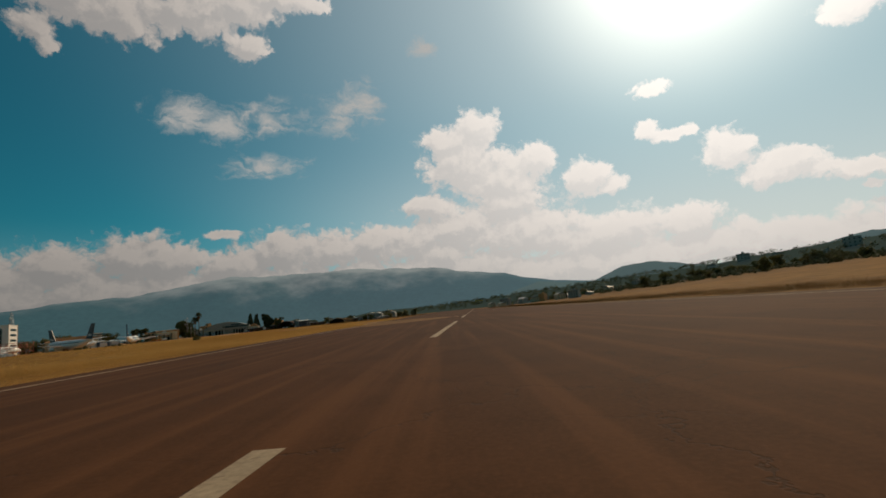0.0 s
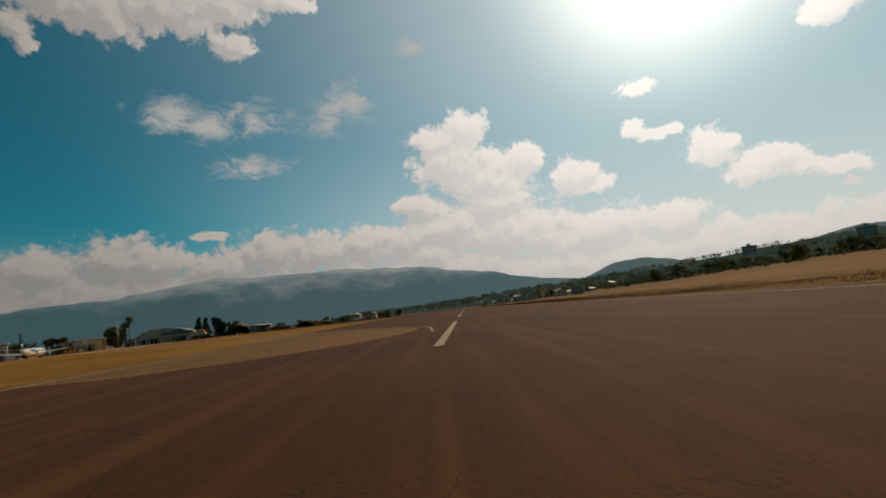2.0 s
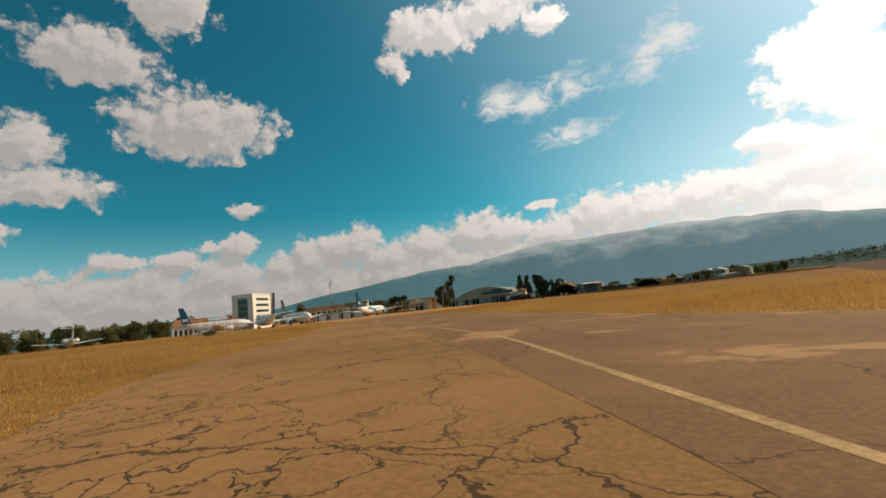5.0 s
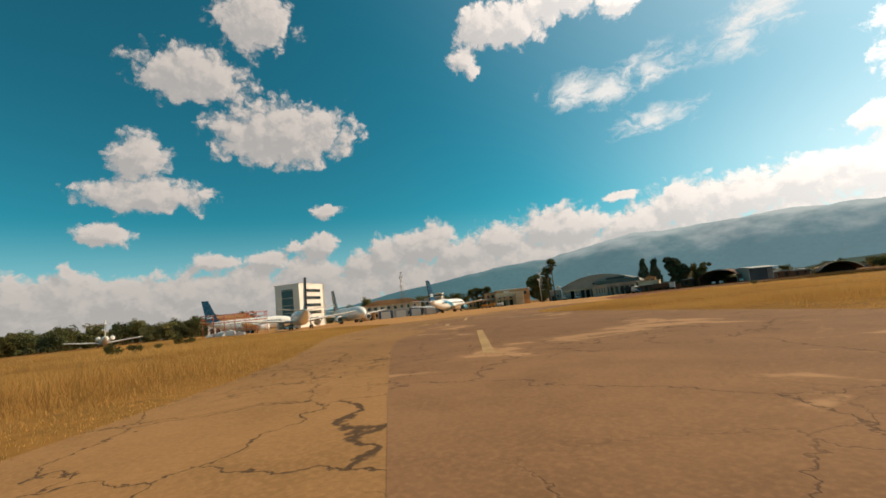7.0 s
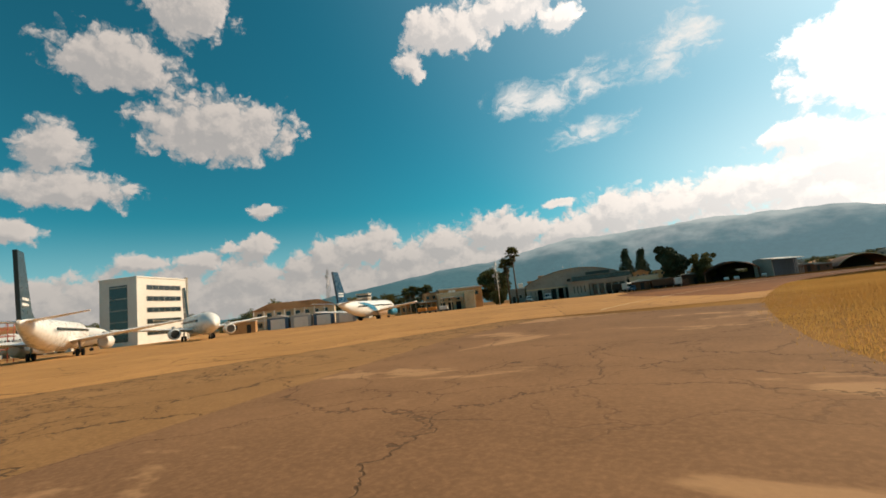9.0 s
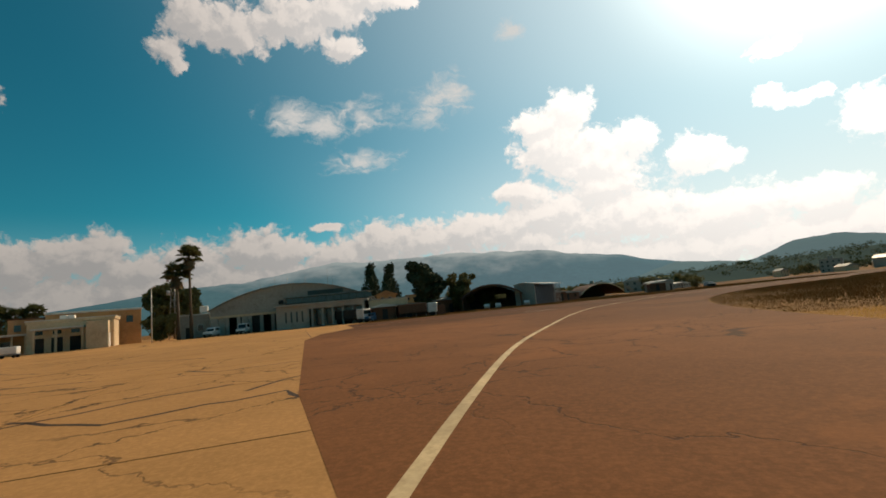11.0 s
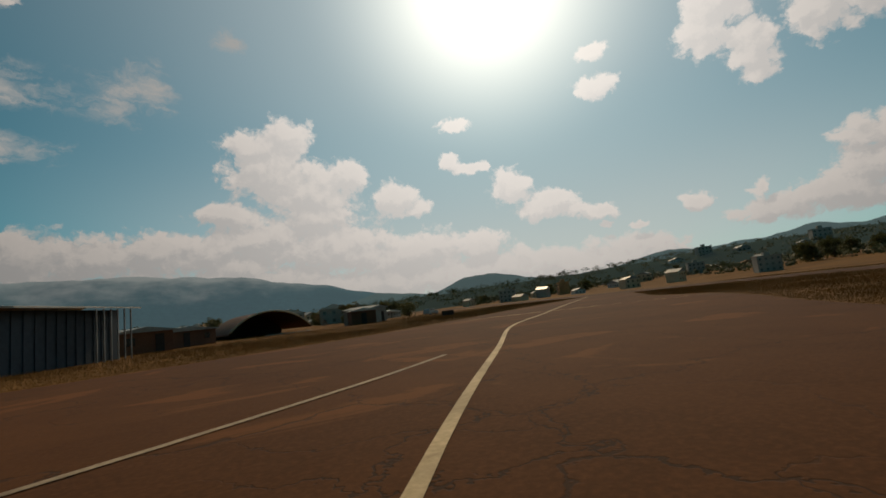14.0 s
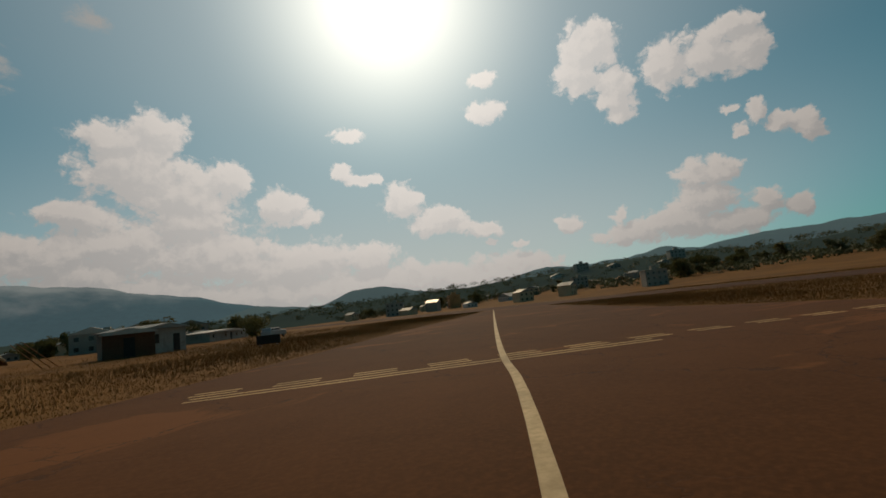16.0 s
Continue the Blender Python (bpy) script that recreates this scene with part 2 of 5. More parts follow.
def cracked(name, colour, tint, crack=(0.035, 0.025, 0.018), cell=0.3, width=0.04, amount=0.9, rough=0.9, streak=0.0, patch=0.0, piece=0.0, fade=None):
    """Old paving: worn colour, tarred cracks of two sizes, streaks along the way."""
    m = bpy.data.materials.new(name)
    m.use_nodes = True
    m.node_tree.nodes.clear()
    t = Tree(m.node_tree)
    co = t.add("ShaderNodeNewGeometry").outputs["Position"]
    warp = t.add("ShaderNodeTexNoise", {"Vector": co, "Scale": 0.7, "Detail": 5.0, "Roughness": 0.6})
    cw = t.vec("ADD", co, t.vec("MULTIPLY", t.vec("SUBTRACT", warp.outputs["Color"], (0.5, 0.5, 0.5)), (2.2, 2.2, 0)))
    big = t.add("ShaderNodeTexNoise", {"Vector": co, "Scale": 0.06, "Detail": 5.0, "Roughness": 0.6}).outputs["Fac"]
    mid = t.add("ShaderNodeTexNoise", {"Vector": co, "Scale": 0.5, "Detail": 7.0, "Roughness": 0.68}).outputs["Fac"]
    fine = t.add("ShaderNodeTexNoise", {"Vector": co, "Scale": 14.0, "Detail": 5.0, "Roughness": 0.7}).outputs["Fac"]
    col = t.mix(t.span(big, 0.36, 0.64), (*colour, 1), (*tint, 1))
    col = t.mix(t.math("MULTIPLY", t.span(mid, 0.35, 0.75), 0.5), col, tuple(v * 0.5 for v in colour) + (1,))
    col = t.mix(t.math("MULTIPLY", t.span(fine, 0.35, 0.8), 0.5), col, tuple(v * 1.5 for v in colour) + (1,))
    if fade:                     # the same paving, paler towards lower y
        ym = t.math("ADD", t.add("ShaderNodeSeparateXYZ", {0: co}).outputs[1], t.math("MULTIPLY", t.math("SUBTRACT", big, 0.5), 30.0))
        col = t.mix(t.span(ym, fade[1], fade[0]), col, t.mix(1.0, col, (1.9, 2.0, 2.3, 1), "MULTIPLY"))
    if patch:
        pn = t.add("ShaderNodeTexNoise", {"Vector": t.vec("MULTIPLY", co, (1, 1.4, 1)), "Scale": 0.16, "Detail": 6.0, "Roughness": 0.6, "Distortion": 0.6}).outputs["Fac"]
        col = t.mix(t.math("MULTIPLY", t.span(pn, 0.57, 0.62), patch), col, tuple(min(v * 2.4, 0.5) for v in colour) + (1,))
    if streak:
        sn = t.add("ShaderNodeTexNoise", {"Vector": t.vec("MULTIPLY", co, (1.1, 0.03, 1)), "Scale": 1.0, "Detail": 5.0}).outputs["Fac"]
        col = t.mix(t.math("MULTIPLY", t.span(sn, 0.45, 0.7), streak), col, tuple(v * 2.0 for v in colour) + (1,))
    if piece:
        rnd = t.add("ShaderNodeObjectInfo").outputs["Random"]
        col = t.mix(t.math("MULTIPLY", rnd, piece), col, tuple(v * 0.55 for v in colour) + (1,))
    lines = []
    for sc, wd in ((cell, width), (cell * 3.1, width * 0.9)):
        e = t.add("ShaderNodeTexVoronoi", {"Vector": cw, "Scale": sc, "Randomness": 1.0}, feature="DISTANCE_TO_EDGE").outputs["Distance"]
        lines.append(t.span(e, wd * sc, wd * sc * 0.3))
    where = t.span(t.add("ShaderNodeTexNoise", {"Vector": co, "Scale": 0.1, "Detail": 3.0}).outputs["Fac"], 0.42, 0.6)
    line = t.math("MAXIMUM", t.math("MULTIPLY", lines[0], 0.9), t.math("MULTIPLY", lines[1], where))
    col = t.mix(t.math("MULTIPLY", line, amount), col, (*crack, 1))
    h = t.math("SUBTRACT", t.math("MULTIPLY", fine, 0.35), line)
    nor = t.add("ShaderNodeBump", {"Strength": 0.45, "Distance": 0.02, "Height": h}).outputs[0]
    sh = t.add("ShaderNodeBsdfPrincipled", {"Base Color": col, "Roughness": rough, "Specular IOR Level": 0.09, "Normal": nor})
    out = t.add("ShaderNodeOutputMaterial")
    m.node_tree.links.new(sh.outputs[0], out.inputs[0])
    return m


ASPHALT = cracked("runway_asphalt", (0.080, 0.0325, 0.0125), (0.056, 0.0235, 0.0095), cell=0.1, width=0.03, amount=0.5, streak=0.45)
TAXI_ASPHALT = cracked("taxiway_asphalt", (0.110, 0.043, 0.0135), (0.076, 0.0305, 0.010), cell=0.12, width=0.03, amount=0.7, patch=0.35, fade=(284, 322))
PATCHED = cracked("patched_asphalt", (0.225, 0.123, 0.062), (0.165, 0.09, 0.047), cell=0.16, width=0.03, amount=0.6, patch=0.5)
OLD_CONCRETE = cracked("old_concrete", (0.285, 0.156, 0.064), (0.205, 0.111, 0.046), cell=0.33, width=0.028, amount=0.9)
WEDGE = cracked("crazed_brown_concrete", (0.215, 0.112, 0.042), (0.158, 0.083, 0.032), cell=0.33, width=0.028, amount=0.85)
APRON = cracked("apron_concrete", (0.45, 0.238, 0.085), (0.365, 0.192, 0.07), cell=0.05, width=0.04, amount=0.6)
SLAB = cracked("concrete_slab", (0.45, 0.238, 0.085), (0.365, 0.192, 0.07), cell=0.07, width=0.045, amount=0.9, piece=0.35)
TAR = material("tarred_joint", (0.07, 0.038, 0.02), 0.9, scale=2.0, vary=0.4, bump=0.2)
GRASS_SOIL = material("dry_grass_ground", (0.29, 0.145, 0.036), 0.95, scale=0.35, vary=0.5, tint=(0.16, 0.078, 0.02), bump=0.8, bump_scale=6.0, spec=0.05, stains=0.4, stain_colour=(0.09, 0.06, 0.02))


def dimmed_ground(m, start, end):
    """Browner northern grass, with the dim look against the sun put into the colour."""
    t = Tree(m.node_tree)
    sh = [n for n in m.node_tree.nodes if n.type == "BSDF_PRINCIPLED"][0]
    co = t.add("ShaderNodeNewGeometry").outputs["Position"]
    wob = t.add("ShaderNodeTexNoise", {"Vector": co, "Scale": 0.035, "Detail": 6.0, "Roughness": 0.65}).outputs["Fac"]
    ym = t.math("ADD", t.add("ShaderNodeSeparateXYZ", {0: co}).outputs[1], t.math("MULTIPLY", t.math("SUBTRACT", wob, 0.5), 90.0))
    dim_brown = t.mix(t.span(wob, 0.35, 0.65), (0.13, 0.066, 0.023, 1), (0.21, 0.106, 0.032, 1))
    col = t.mix(t.math("MULTIPLY", t.span(ym, start, end), 0.85), sh.inputs["Base Color"].links[0].from_socket, dim_brown)
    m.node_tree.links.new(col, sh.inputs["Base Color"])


dimmed_ground(GRASS_SOIL, 275.0, 325.0)
PAINT_WHITE = material("worn_white_paint", (0.50, 0.37, 0.23), 0.8, scale=2.0, vary=0.8, stains=0.6, stain_colour=(0.15, 0.1, 0.06))
PAINT_YELLOW = material("worn_yellow_paint", (0.50, 0.31, 0.12), 0.8, scale=2.0, vary=0.8, stains=0.5, stain_colour=(0.15, 0.1, 0.06))

LINE_PALE = material("pale_yellow_paint", (0.70, 0.52, 0.28), 0.8, scale=2.0, vary=0.5, stains=0.3, stain_colour=(0.25, 0.15, 0.07))


# ---- mesh helpers ----
def part(name, bm, mat, parent=None, label=""):
    me = bpy.data.meshes.new(name)
    bm.to_mesh(me)
    bm.free()
    me.materials.append(mat)
    ob = new(name, me)
    ob.parent = parent
    return tagged(ob, label)


def empty(name, x, y, z=0.0, turn=0.0):
    ob = new(name)
    ob.matrix_basis = pose(x, y, z, 0, 0, turn)
    return ob


def add_box(bm, lo, hi, bevel=0.0):
    m = Matrix.Translation([(a + b) / 2 for a, b in zip(lo, hi)]) @ Matrix.Diagonal([b - a for a, b in zip(lo, hi)] + [1])
    made = bmesh.ops.create_cube(bm, size=1, matrix=m)
    if bevel:
        edges = list({e for v in made["verts"] for e in v.link_edges})
        bmesh.ops.bevel(bm, geom=edges, offset=bevel, segments=1, affect="EDGES")
    return bm


def box(lo, hi, bevel=0.0):
    return add_box(bmesh.new(), lo, hi, bevel)


def tube(points, radii, sides=10, squash=1.0, caps=True):
    """A tapered tube along points in the order given."""
    bm = bmesh.new()
    rings = []
    pts = [Vector(p) for p in points]
    for i, (p, r) in enumerate(zip(pts, radii)):
        d = (pts[min(i + 1, len(pts) - 1)] - pts[max(i - 1, 0)]).normalized()
        q = d.to_track_quat("Z", "Y")
        rings.append([bm.verts.new(p + q @ Vector((r * math.cos(a), r * squash * math.sin(a), 0))) for a in [2 * math.pi * k / sides for k in range(sides)]])
    for a, b in zip(rings, rings[1:]):
        for k in range(sides):
            f = bm.faces.new((a[k], a[(k + 1) % sides], b[(k + 1) % sides], b[k]))
            f.smooth = True
    if caps:
        bm.faces.new(list(reversed(rings[0])))
        bm.faces.new(rings[-1])
    return bm


def sheet(points, z, thick=0.0):
    """A flat sheet with the outline given."""
    bm = bmesh.new()
    f = bm.faces.new([bm.verts.new((x, y, z)) for x, y in points])
    bmesh.ops.recalc_face_normals(bm, faces=[f])
    if f.normal.z < 0:
        f.normal_flip()
    bmesh.ops.triangulate(bm, faces=[f])
    return bm


def ribbon(points, width, z):
    """A painted stripe along points."""
    bm = bmesh.new()
    pts = [Vector((x, y, 0)) for x, y in points]
    rows = []
    for i, p in enumerate(pts):
        d = (pts[min(i + 1, len(pts) - 1)] - pts[max(i - 1, 0)]).normalized()
        n = Vector((-d.y, d.x, 0)) * width / 2
        rows.append((bm.verts.new((p + n).to_tuple()[:2] + (z,)), bm.verts.new((p - n).to_tuple()[:2] + (z,))))
    for a, b in zip(rows, rows[1:]):
        bm.faces.new((a[0], a[1], b[1], b[0]))
    return bm


def curve(points, steps=8):
    """Points on a smooth way through the points given."""
    p = [points[0], *points, points[-1]]
    out = []
    for i in range(1, len(p) - 2):
        for k in range(steps):
            s = k / steps
            out.append(tuple(0.5 * (2 * p[i][j] + (p[i + 1][j] - p[i - 1][j]) * s + (2 * p[i - 1][j] - 5 * p[i][j] + 4 * p[i + 1][j] - p[i + 2][j]) * s * s
                                    + (3 * p[i][j] - p[i - 1][j] - 3 * p[i + 1][j] + p[i + 2][j]) * s ** 3) for j in (0, 1)))
    return out + [points[-1]]


# ---- ground, runway, taxiways ----
def rise(x, y):
    """The lie of the land: flat airfield, a slope east of the runway."""
    s = min(max((x - 48.0) / 420.0, 0.0), 1.0)
    return 13.0 * s * s * (3 - 2 * s)


def lay_ground():
    steps = sorted({*range(-4800, 4801, 400), *range(-400, 601, 20)})
    n = len(steps)
    verts = [(x, y, rise(x, y) - 0.002 * (x > 48)) for y in steps for x in steps]
    faces = [(j * n + i, j * n + i + 1, (j + 1) * n + i + 1, (j + 1) * n + i) for j in range(n - 1) for i in range(n - 1)]
    me = bpy.data.meshes.new("ground")
    me.from_pydata(verts, [], faces)
    me.materials.append(GRASS_SOIL)
    tagged(new("ground", me), "plain of dry golden grass and bare soil", "ground", kind="structure")


lay_ground()
EDGE_WEST = [(-19.7, 105), (-21, 118), (-23.5, 127), (-30, 133.5), (-41, 139), (-48.5, 145), (-56, 152.5), (-84, 178), (-104, 191), (-113, 199), (-122, 208.5), (-127, 213)]
EDGE_ISLAND = [(-19.7, 150), (-27, 154), (-34, 160), (-51, 176), (-70, 192), (-92, 209.5), (-99, 213.5), (-106, 222), (-109.5, 240), (-111, 262), (-111, 282), (-108, 300),
               (-102, 315), (-95, 327), (-86, 338), (-75, 348), (-66, 357.5), (-59, 370), (-42, 388), (-19.7, 412)]
EDGE_NORTH = [(-150, 330), (-134, 345), (-120, 350), (-107, 356), (-98, 361), (-88, 369), (-80, 376), (-68, 387), (-46, 406), (-19.7, 430)]
west, island, north = curve(EDGE_WEST, 4), curve(EDGE_ISLAND, 4), curve(EDGE_NORTH, 4)
cut = [p for p in island if p[1] <= 240]
rest = [p for p in island if p[1] > 240]
TAXI_AREA = west + [(-124, 240)] + cut[::-1]
APRON_AREA = [rest[0], (-124, 240), (-127, 212), (-165, 211), (-270, 222), (-425, 262), (-425, 460), (-245, 385), (-150, 352), (-150, 330), (-131, 292), (-111, 279)] + [p for p in rest if p[1] < 279][::-1]
NORTH_AREA = [(-131, 292), (-137, 301), (-139, 312), (-146, 322)] + north + [p for p in rest if p[1] > 279][::-1] + [(-111, 279)]
tagged(part("runway", sheet([(-19.7, -600), (31, -600), (31, 2200), (-19.7, 2200)], 0.012), ASPHALT), "dark worn asphalt runway with rubber streaks", "runway", kind="structure")
tagged(part("taxiway", sheet(TAXI_AREA, 0.016), OLD_CONCRETE), "old tan taxiway of crazed concrete", "taxiway", kind="structure")
tagged(part("apron", sheet(APRON_AREA, 0.020), APRON), "wide tan concrete apron with tarred joints", "apron", kind="structure")
tagged(part("taxiway", sheet(NORTH_AREA, 0.018), TAXI_ASPHALT), "brown asphalt taxiway curving to the runway", "taxiway", kind="structure")
tagged(part("taxiway", sheet(curve([(-19.7, 80), (-12, 78), (-5, 82), (-0.6, 90), (0.2, 98), (-1.6, 104), (-4.6, 111), (-9, 119.3), (-19.7, 132.4)], 5), 0.0142), WEDGE), "wedge of crazed concrete beside the runway", "taxiway", kind="structure")
resurfaced = curve([(-19.7, 132.6), (-29, 142), (-40, 152), (-52, 161.2), (-66, 171), (-80, 180.6), (-90, 188.0), (-95.5, 194.4), (-101, 197.6), (-108, 206), (-112, 211), (-119, 228), (-121, 240)], 4)
tagged(part("taxiway", sheet(resurfaced + cut[::-1], 0.0195), PATCHED), "patched brown asphalt strip of the taxiway", "taxiway", kind="structure")
worn = cracked("worn_brown_patch", (0.27, 0.15, 0.068), (0.20, 0.112, 0.052), cell=0.3, width=0.03, amount=0.6, patch=0.3)
tagged(part("taxiway", sheet(curve([(-111.1, 201.9), (-109.0, 204.7), (-100.3, 200.4), (-98.6, 197.5), (-97.7, 194.9), (-98.0, 194.0), (-100.2, 195.5), (-104.8, 197.9)], 4), 0.0182), worn), "worn brown patch in the tan taxiway", "taxiway", kind="structure")
brown = [(-113, 254), (-117, 259.6), (-124.5, 271.2), (-136, 292), (-139.5, 301), (-141, 312), (-146, 322)] + [q for q in north if q[0] < -134]
tagged(part("taxiway", sheet(brown + [(-111, 290)] + [p for p in island if 254 < p[1] < 286][::-1], 0.0300), TAXI_ASPHALT), "patched brown paving between apron and grass", "taxiway", kind="structure")

# ---- painted marks ----
def stripe(points, width, label, mat=PAINT_YELLOW, z=None):
    if z is None:
        mx, my = points[len(points) // 2]
        z = 0.0165 if mx > -1.5 else 0.0225
    return tagged(part("painted_line", ribbon(points, width, z), mat), label, "painted line", kind="structure")


for i in range(16):
    y = 25.5 + (i - 6) * 50.0
    stripe([(0.06 * (y - 46) + 0.2, y), (0.06 * (y - 16) + 0.2, y + 30.0)], 0.40, "worn white runway centreline dash", PAINT_WHITE, z=0.0172)
stripe([(-6, 169), (26, 207)], 0.45, "worn pale line across the runway", PAINT_WHITE)
stripe([(-17.5, -250), (-17.5, 98)], 0.35, "worn white runway edge line", PAINT_WHITE)
stripe([(27.5, -250), (27.5, 900)], 0.35, "worn white runway edge line", PAINT_WHITE)
stripe(curve([(1.6, 88), (1.0, 98.6), (-1.1, 103.6), (-4.2, 111), (-8.6, 119.5), (-11.6, 123.9), (-20, 134), (-28, 142.7), (-35, 150), (-46, 159)]), 0.19, "worn pale taxi line leaving the runway")
stripe([(-79.5, 183.8), (-88.5, 192.6)], 0.34, "short worn pale taxi line piece")
stripe([(-98.5, 199), (-102, 202.2)], 0.32, "short worn pale taxi line piece")
stripe([(-104.9, 207.2), (-112, 214.3)], 0.32, "short worn pale taxi line piece")
stripe(curve([(-119.5, 245), (-120.6, 255), (-120.9, 262), (-121, 270), (-120.7, 278), (-119.5, 287), (-117.9, 297), (-115.5, 307.5), (-112.3, 316), (-108.5, 324.5), (-104.5, 332), (-98.5, 341),
              (-92, 350.5), (-83, 360), (-73, 371), (-22, 425)]), 0.18, "long curving worn yellow taxi line", LINE_PALE, z=0.034)
stripe(curve([(-147, 317), (-136, 321.5), (-127, 325.5), (-118, 329.5), (-110, 333.5), (-104, 337.8), (-100.2, 341.2)]), 0.17, "straight white line joining the taxi line", PAINT_WHITE, z=0.0322)


FRESH_YELLOW = material("yellow_paint", (0.62, 0.40, 0.15), 0.8, scale=2.0, vary=0.5, stains=0.25, stain_colour=(0.2, 0.13, 0.06))


def holding_line():
    a, b = Vector((-88.5, 367.6)), Vector((-68.5, 356.6))
    d = (b - a).normalized()
    n = Vector((-d.y, d.x))
    for k in range(2):
        p = a + d * 2.1 + n * (0.4 * k)
        q = a + d * 13.5 + n * (0.4 * k)
        stripe([p, q], 0.15, "solid bar of the yellow holding line", FRESH_YELLOW)
    for i in range(1, 13):
        for k in range(2):
            p = a + d * (i * 1.9) + n * (0.85 + 0.4 * k)
            stripe([p, p + d * 1.1], 0.15, "short dash of the yellow holding line", FRESH_YELLOW)


holding_line()


def helipad(x, y, turn):
    ob = empty("helipad_mark", x, y, 0.0345 if y > 300 else 0.0225, turn)
    bm = bmesh.new()
    ring = [[bm.verts.new((r * math.cos(a), r * math.sin(a), 0)) for a in [2 * math.pi * k / 40 for k in range(40)]] for r in (1.72, 1.55)]
    for k in range(40):
        bm.faces.new((ring[1][k], ring[0][k], ring[0][(k + 1) % 40], ring[1][(k + 1) % 40]))
    bmesh.ops.recalc_face_normals(bm, faces=bm.faces)
    part("circle", bm, PAINT_WHITE, ob)
    bm = bmesh.new()
    for lo, hi in (((-0.6, -0.8), (-0.42, 0.8)), ((0.42, -0.8), (0.6, 0.8)), ((-0.42, -0.09), (0.42, 0.09))):
        bm.faces.new([bm.verts.new(p) for p in ((lo[0], lo[1], 0.003), (hi[0], lo[1], 0.003), (hi[0], hi[1], 0.003), (lo[0], hi[1], 0.003))])
    part("letter", bm, PAINT_WHITE, ob)
    return tagged(ob, "white painted helipad ring with an H", "helipad mark", "helipad marks", kind="structure")


helipad(-97.8, 207.2, 48)
helipad(-120.2, 315.7, -55)

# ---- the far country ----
def haze_glow(name, colour, left, right, strength, mist=0.0):
    """A far slope with haze put in as emission, brighter towards the sun's bearing."""
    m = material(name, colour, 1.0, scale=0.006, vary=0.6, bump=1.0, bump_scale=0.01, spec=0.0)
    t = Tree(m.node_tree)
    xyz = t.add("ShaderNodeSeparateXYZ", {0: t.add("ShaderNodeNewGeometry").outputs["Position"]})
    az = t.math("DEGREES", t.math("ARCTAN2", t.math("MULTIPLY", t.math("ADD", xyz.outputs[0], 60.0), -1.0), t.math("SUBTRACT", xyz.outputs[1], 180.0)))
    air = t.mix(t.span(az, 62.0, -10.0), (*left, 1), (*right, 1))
    if mist:                     # cloud on the upper slopes, painted into the glow
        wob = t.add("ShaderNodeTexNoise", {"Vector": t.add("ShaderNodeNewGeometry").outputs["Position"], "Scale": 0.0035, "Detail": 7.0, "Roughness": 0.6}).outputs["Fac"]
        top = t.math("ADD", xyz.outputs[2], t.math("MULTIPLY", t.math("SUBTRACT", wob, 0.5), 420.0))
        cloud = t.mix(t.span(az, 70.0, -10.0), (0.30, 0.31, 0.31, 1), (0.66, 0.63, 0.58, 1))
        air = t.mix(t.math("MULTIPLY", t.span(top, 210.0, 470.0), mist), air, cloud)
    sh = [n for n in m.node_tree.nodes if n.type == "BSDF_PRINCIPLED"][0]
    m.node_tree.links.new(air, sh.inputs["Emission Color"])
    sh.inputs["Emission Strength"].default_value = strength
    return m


# woods given a faint bluish emission in place of the air before them
FOREST_FAR = haze_glow("far_wooded_slope_glow", (0.05, 0.08, 0.075), (0.06, 0.11, 0.13), (0.13, 0.185, 0.19), 0.75)
FOREST_MID = haze_glow("wooded_hill_glow", (0.038, 0.050, 0.028), (0.02, 0.035, 0.04), (0.035, 0.05, 0.05), 0.8)
# mountain haze is painted: bluish base colour and a glow stronger sunward
MOUNTAIN = haze_glow("hazy_mountain_glow", (0.04, 0.09, 0.10), (0.042, 0.090, 0.105), (0.105, 0.160, 0.180), 0.85, 0.62)


def range_of_hills(name, label, mat, centre, dist, depth, profile, seed, rough, steps=220, rows=10):
    """A chain of hills seen from centre: heights in degrees by bearing."""
    azs = [p[0] for p in profile]
    els = [p[1] for p in profile]
    verts, faces = [], []
    for i in range(steps + 1):
        a = azs[0] + (azs[-1] - azs[0]) * i / steps
        e = np.interp(-a, [-v for v in azs], els)
        top = math.tan(radians(max(e, 0.0))) * dist
        for j in range(rows + 1):
            s = j / rows
            r = dist + depth * (s - 0.75)
            shape = math.sin(math.pi * min(s / 0.75, 1.0) / 2) ** 1.3 if s < 0.75 else 1 - (s - 0.75) * 0.8
            p = Vector((-math.sin(radians(a)) * r, math.cos(radians(a)) * r, 0))
            n = noise.fractal(p * (6.0 / dist) + Vector((seed, 0, 0)), 0.9, 2.1, 6)
            verts.append((centre[0] + p.x, centre[1] + p.y, max(top * shape * (1 + rough * n), -2.0) - 1.0 if s else -6.0))
    n = rows + 1
    for i in range(steps):
        for j in range(rows):
            faces.append((i * n + j, (i + 1) * n + j, (i + 1) * n + j + 1, i * n + j + 1))
    me = bpy.data.meshes.new(name)
    me.from_pydata(verts, [], faces)
    me.materials.append(mat)
    for f in me.polygons:
        f.use_smooth = True
    return tagged(new(name, me), label, "hills", kind="structure")


VIEW = (-60, 180)
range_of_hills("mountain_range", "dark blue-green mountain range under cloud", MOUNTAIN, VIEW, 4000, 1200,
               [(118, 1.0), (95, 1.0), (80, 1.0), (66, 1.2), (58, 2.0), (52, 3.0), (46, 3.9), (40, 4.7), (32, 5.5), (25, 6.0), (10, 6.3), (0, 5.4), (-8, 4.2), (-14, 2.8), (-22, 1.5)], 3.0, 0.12)
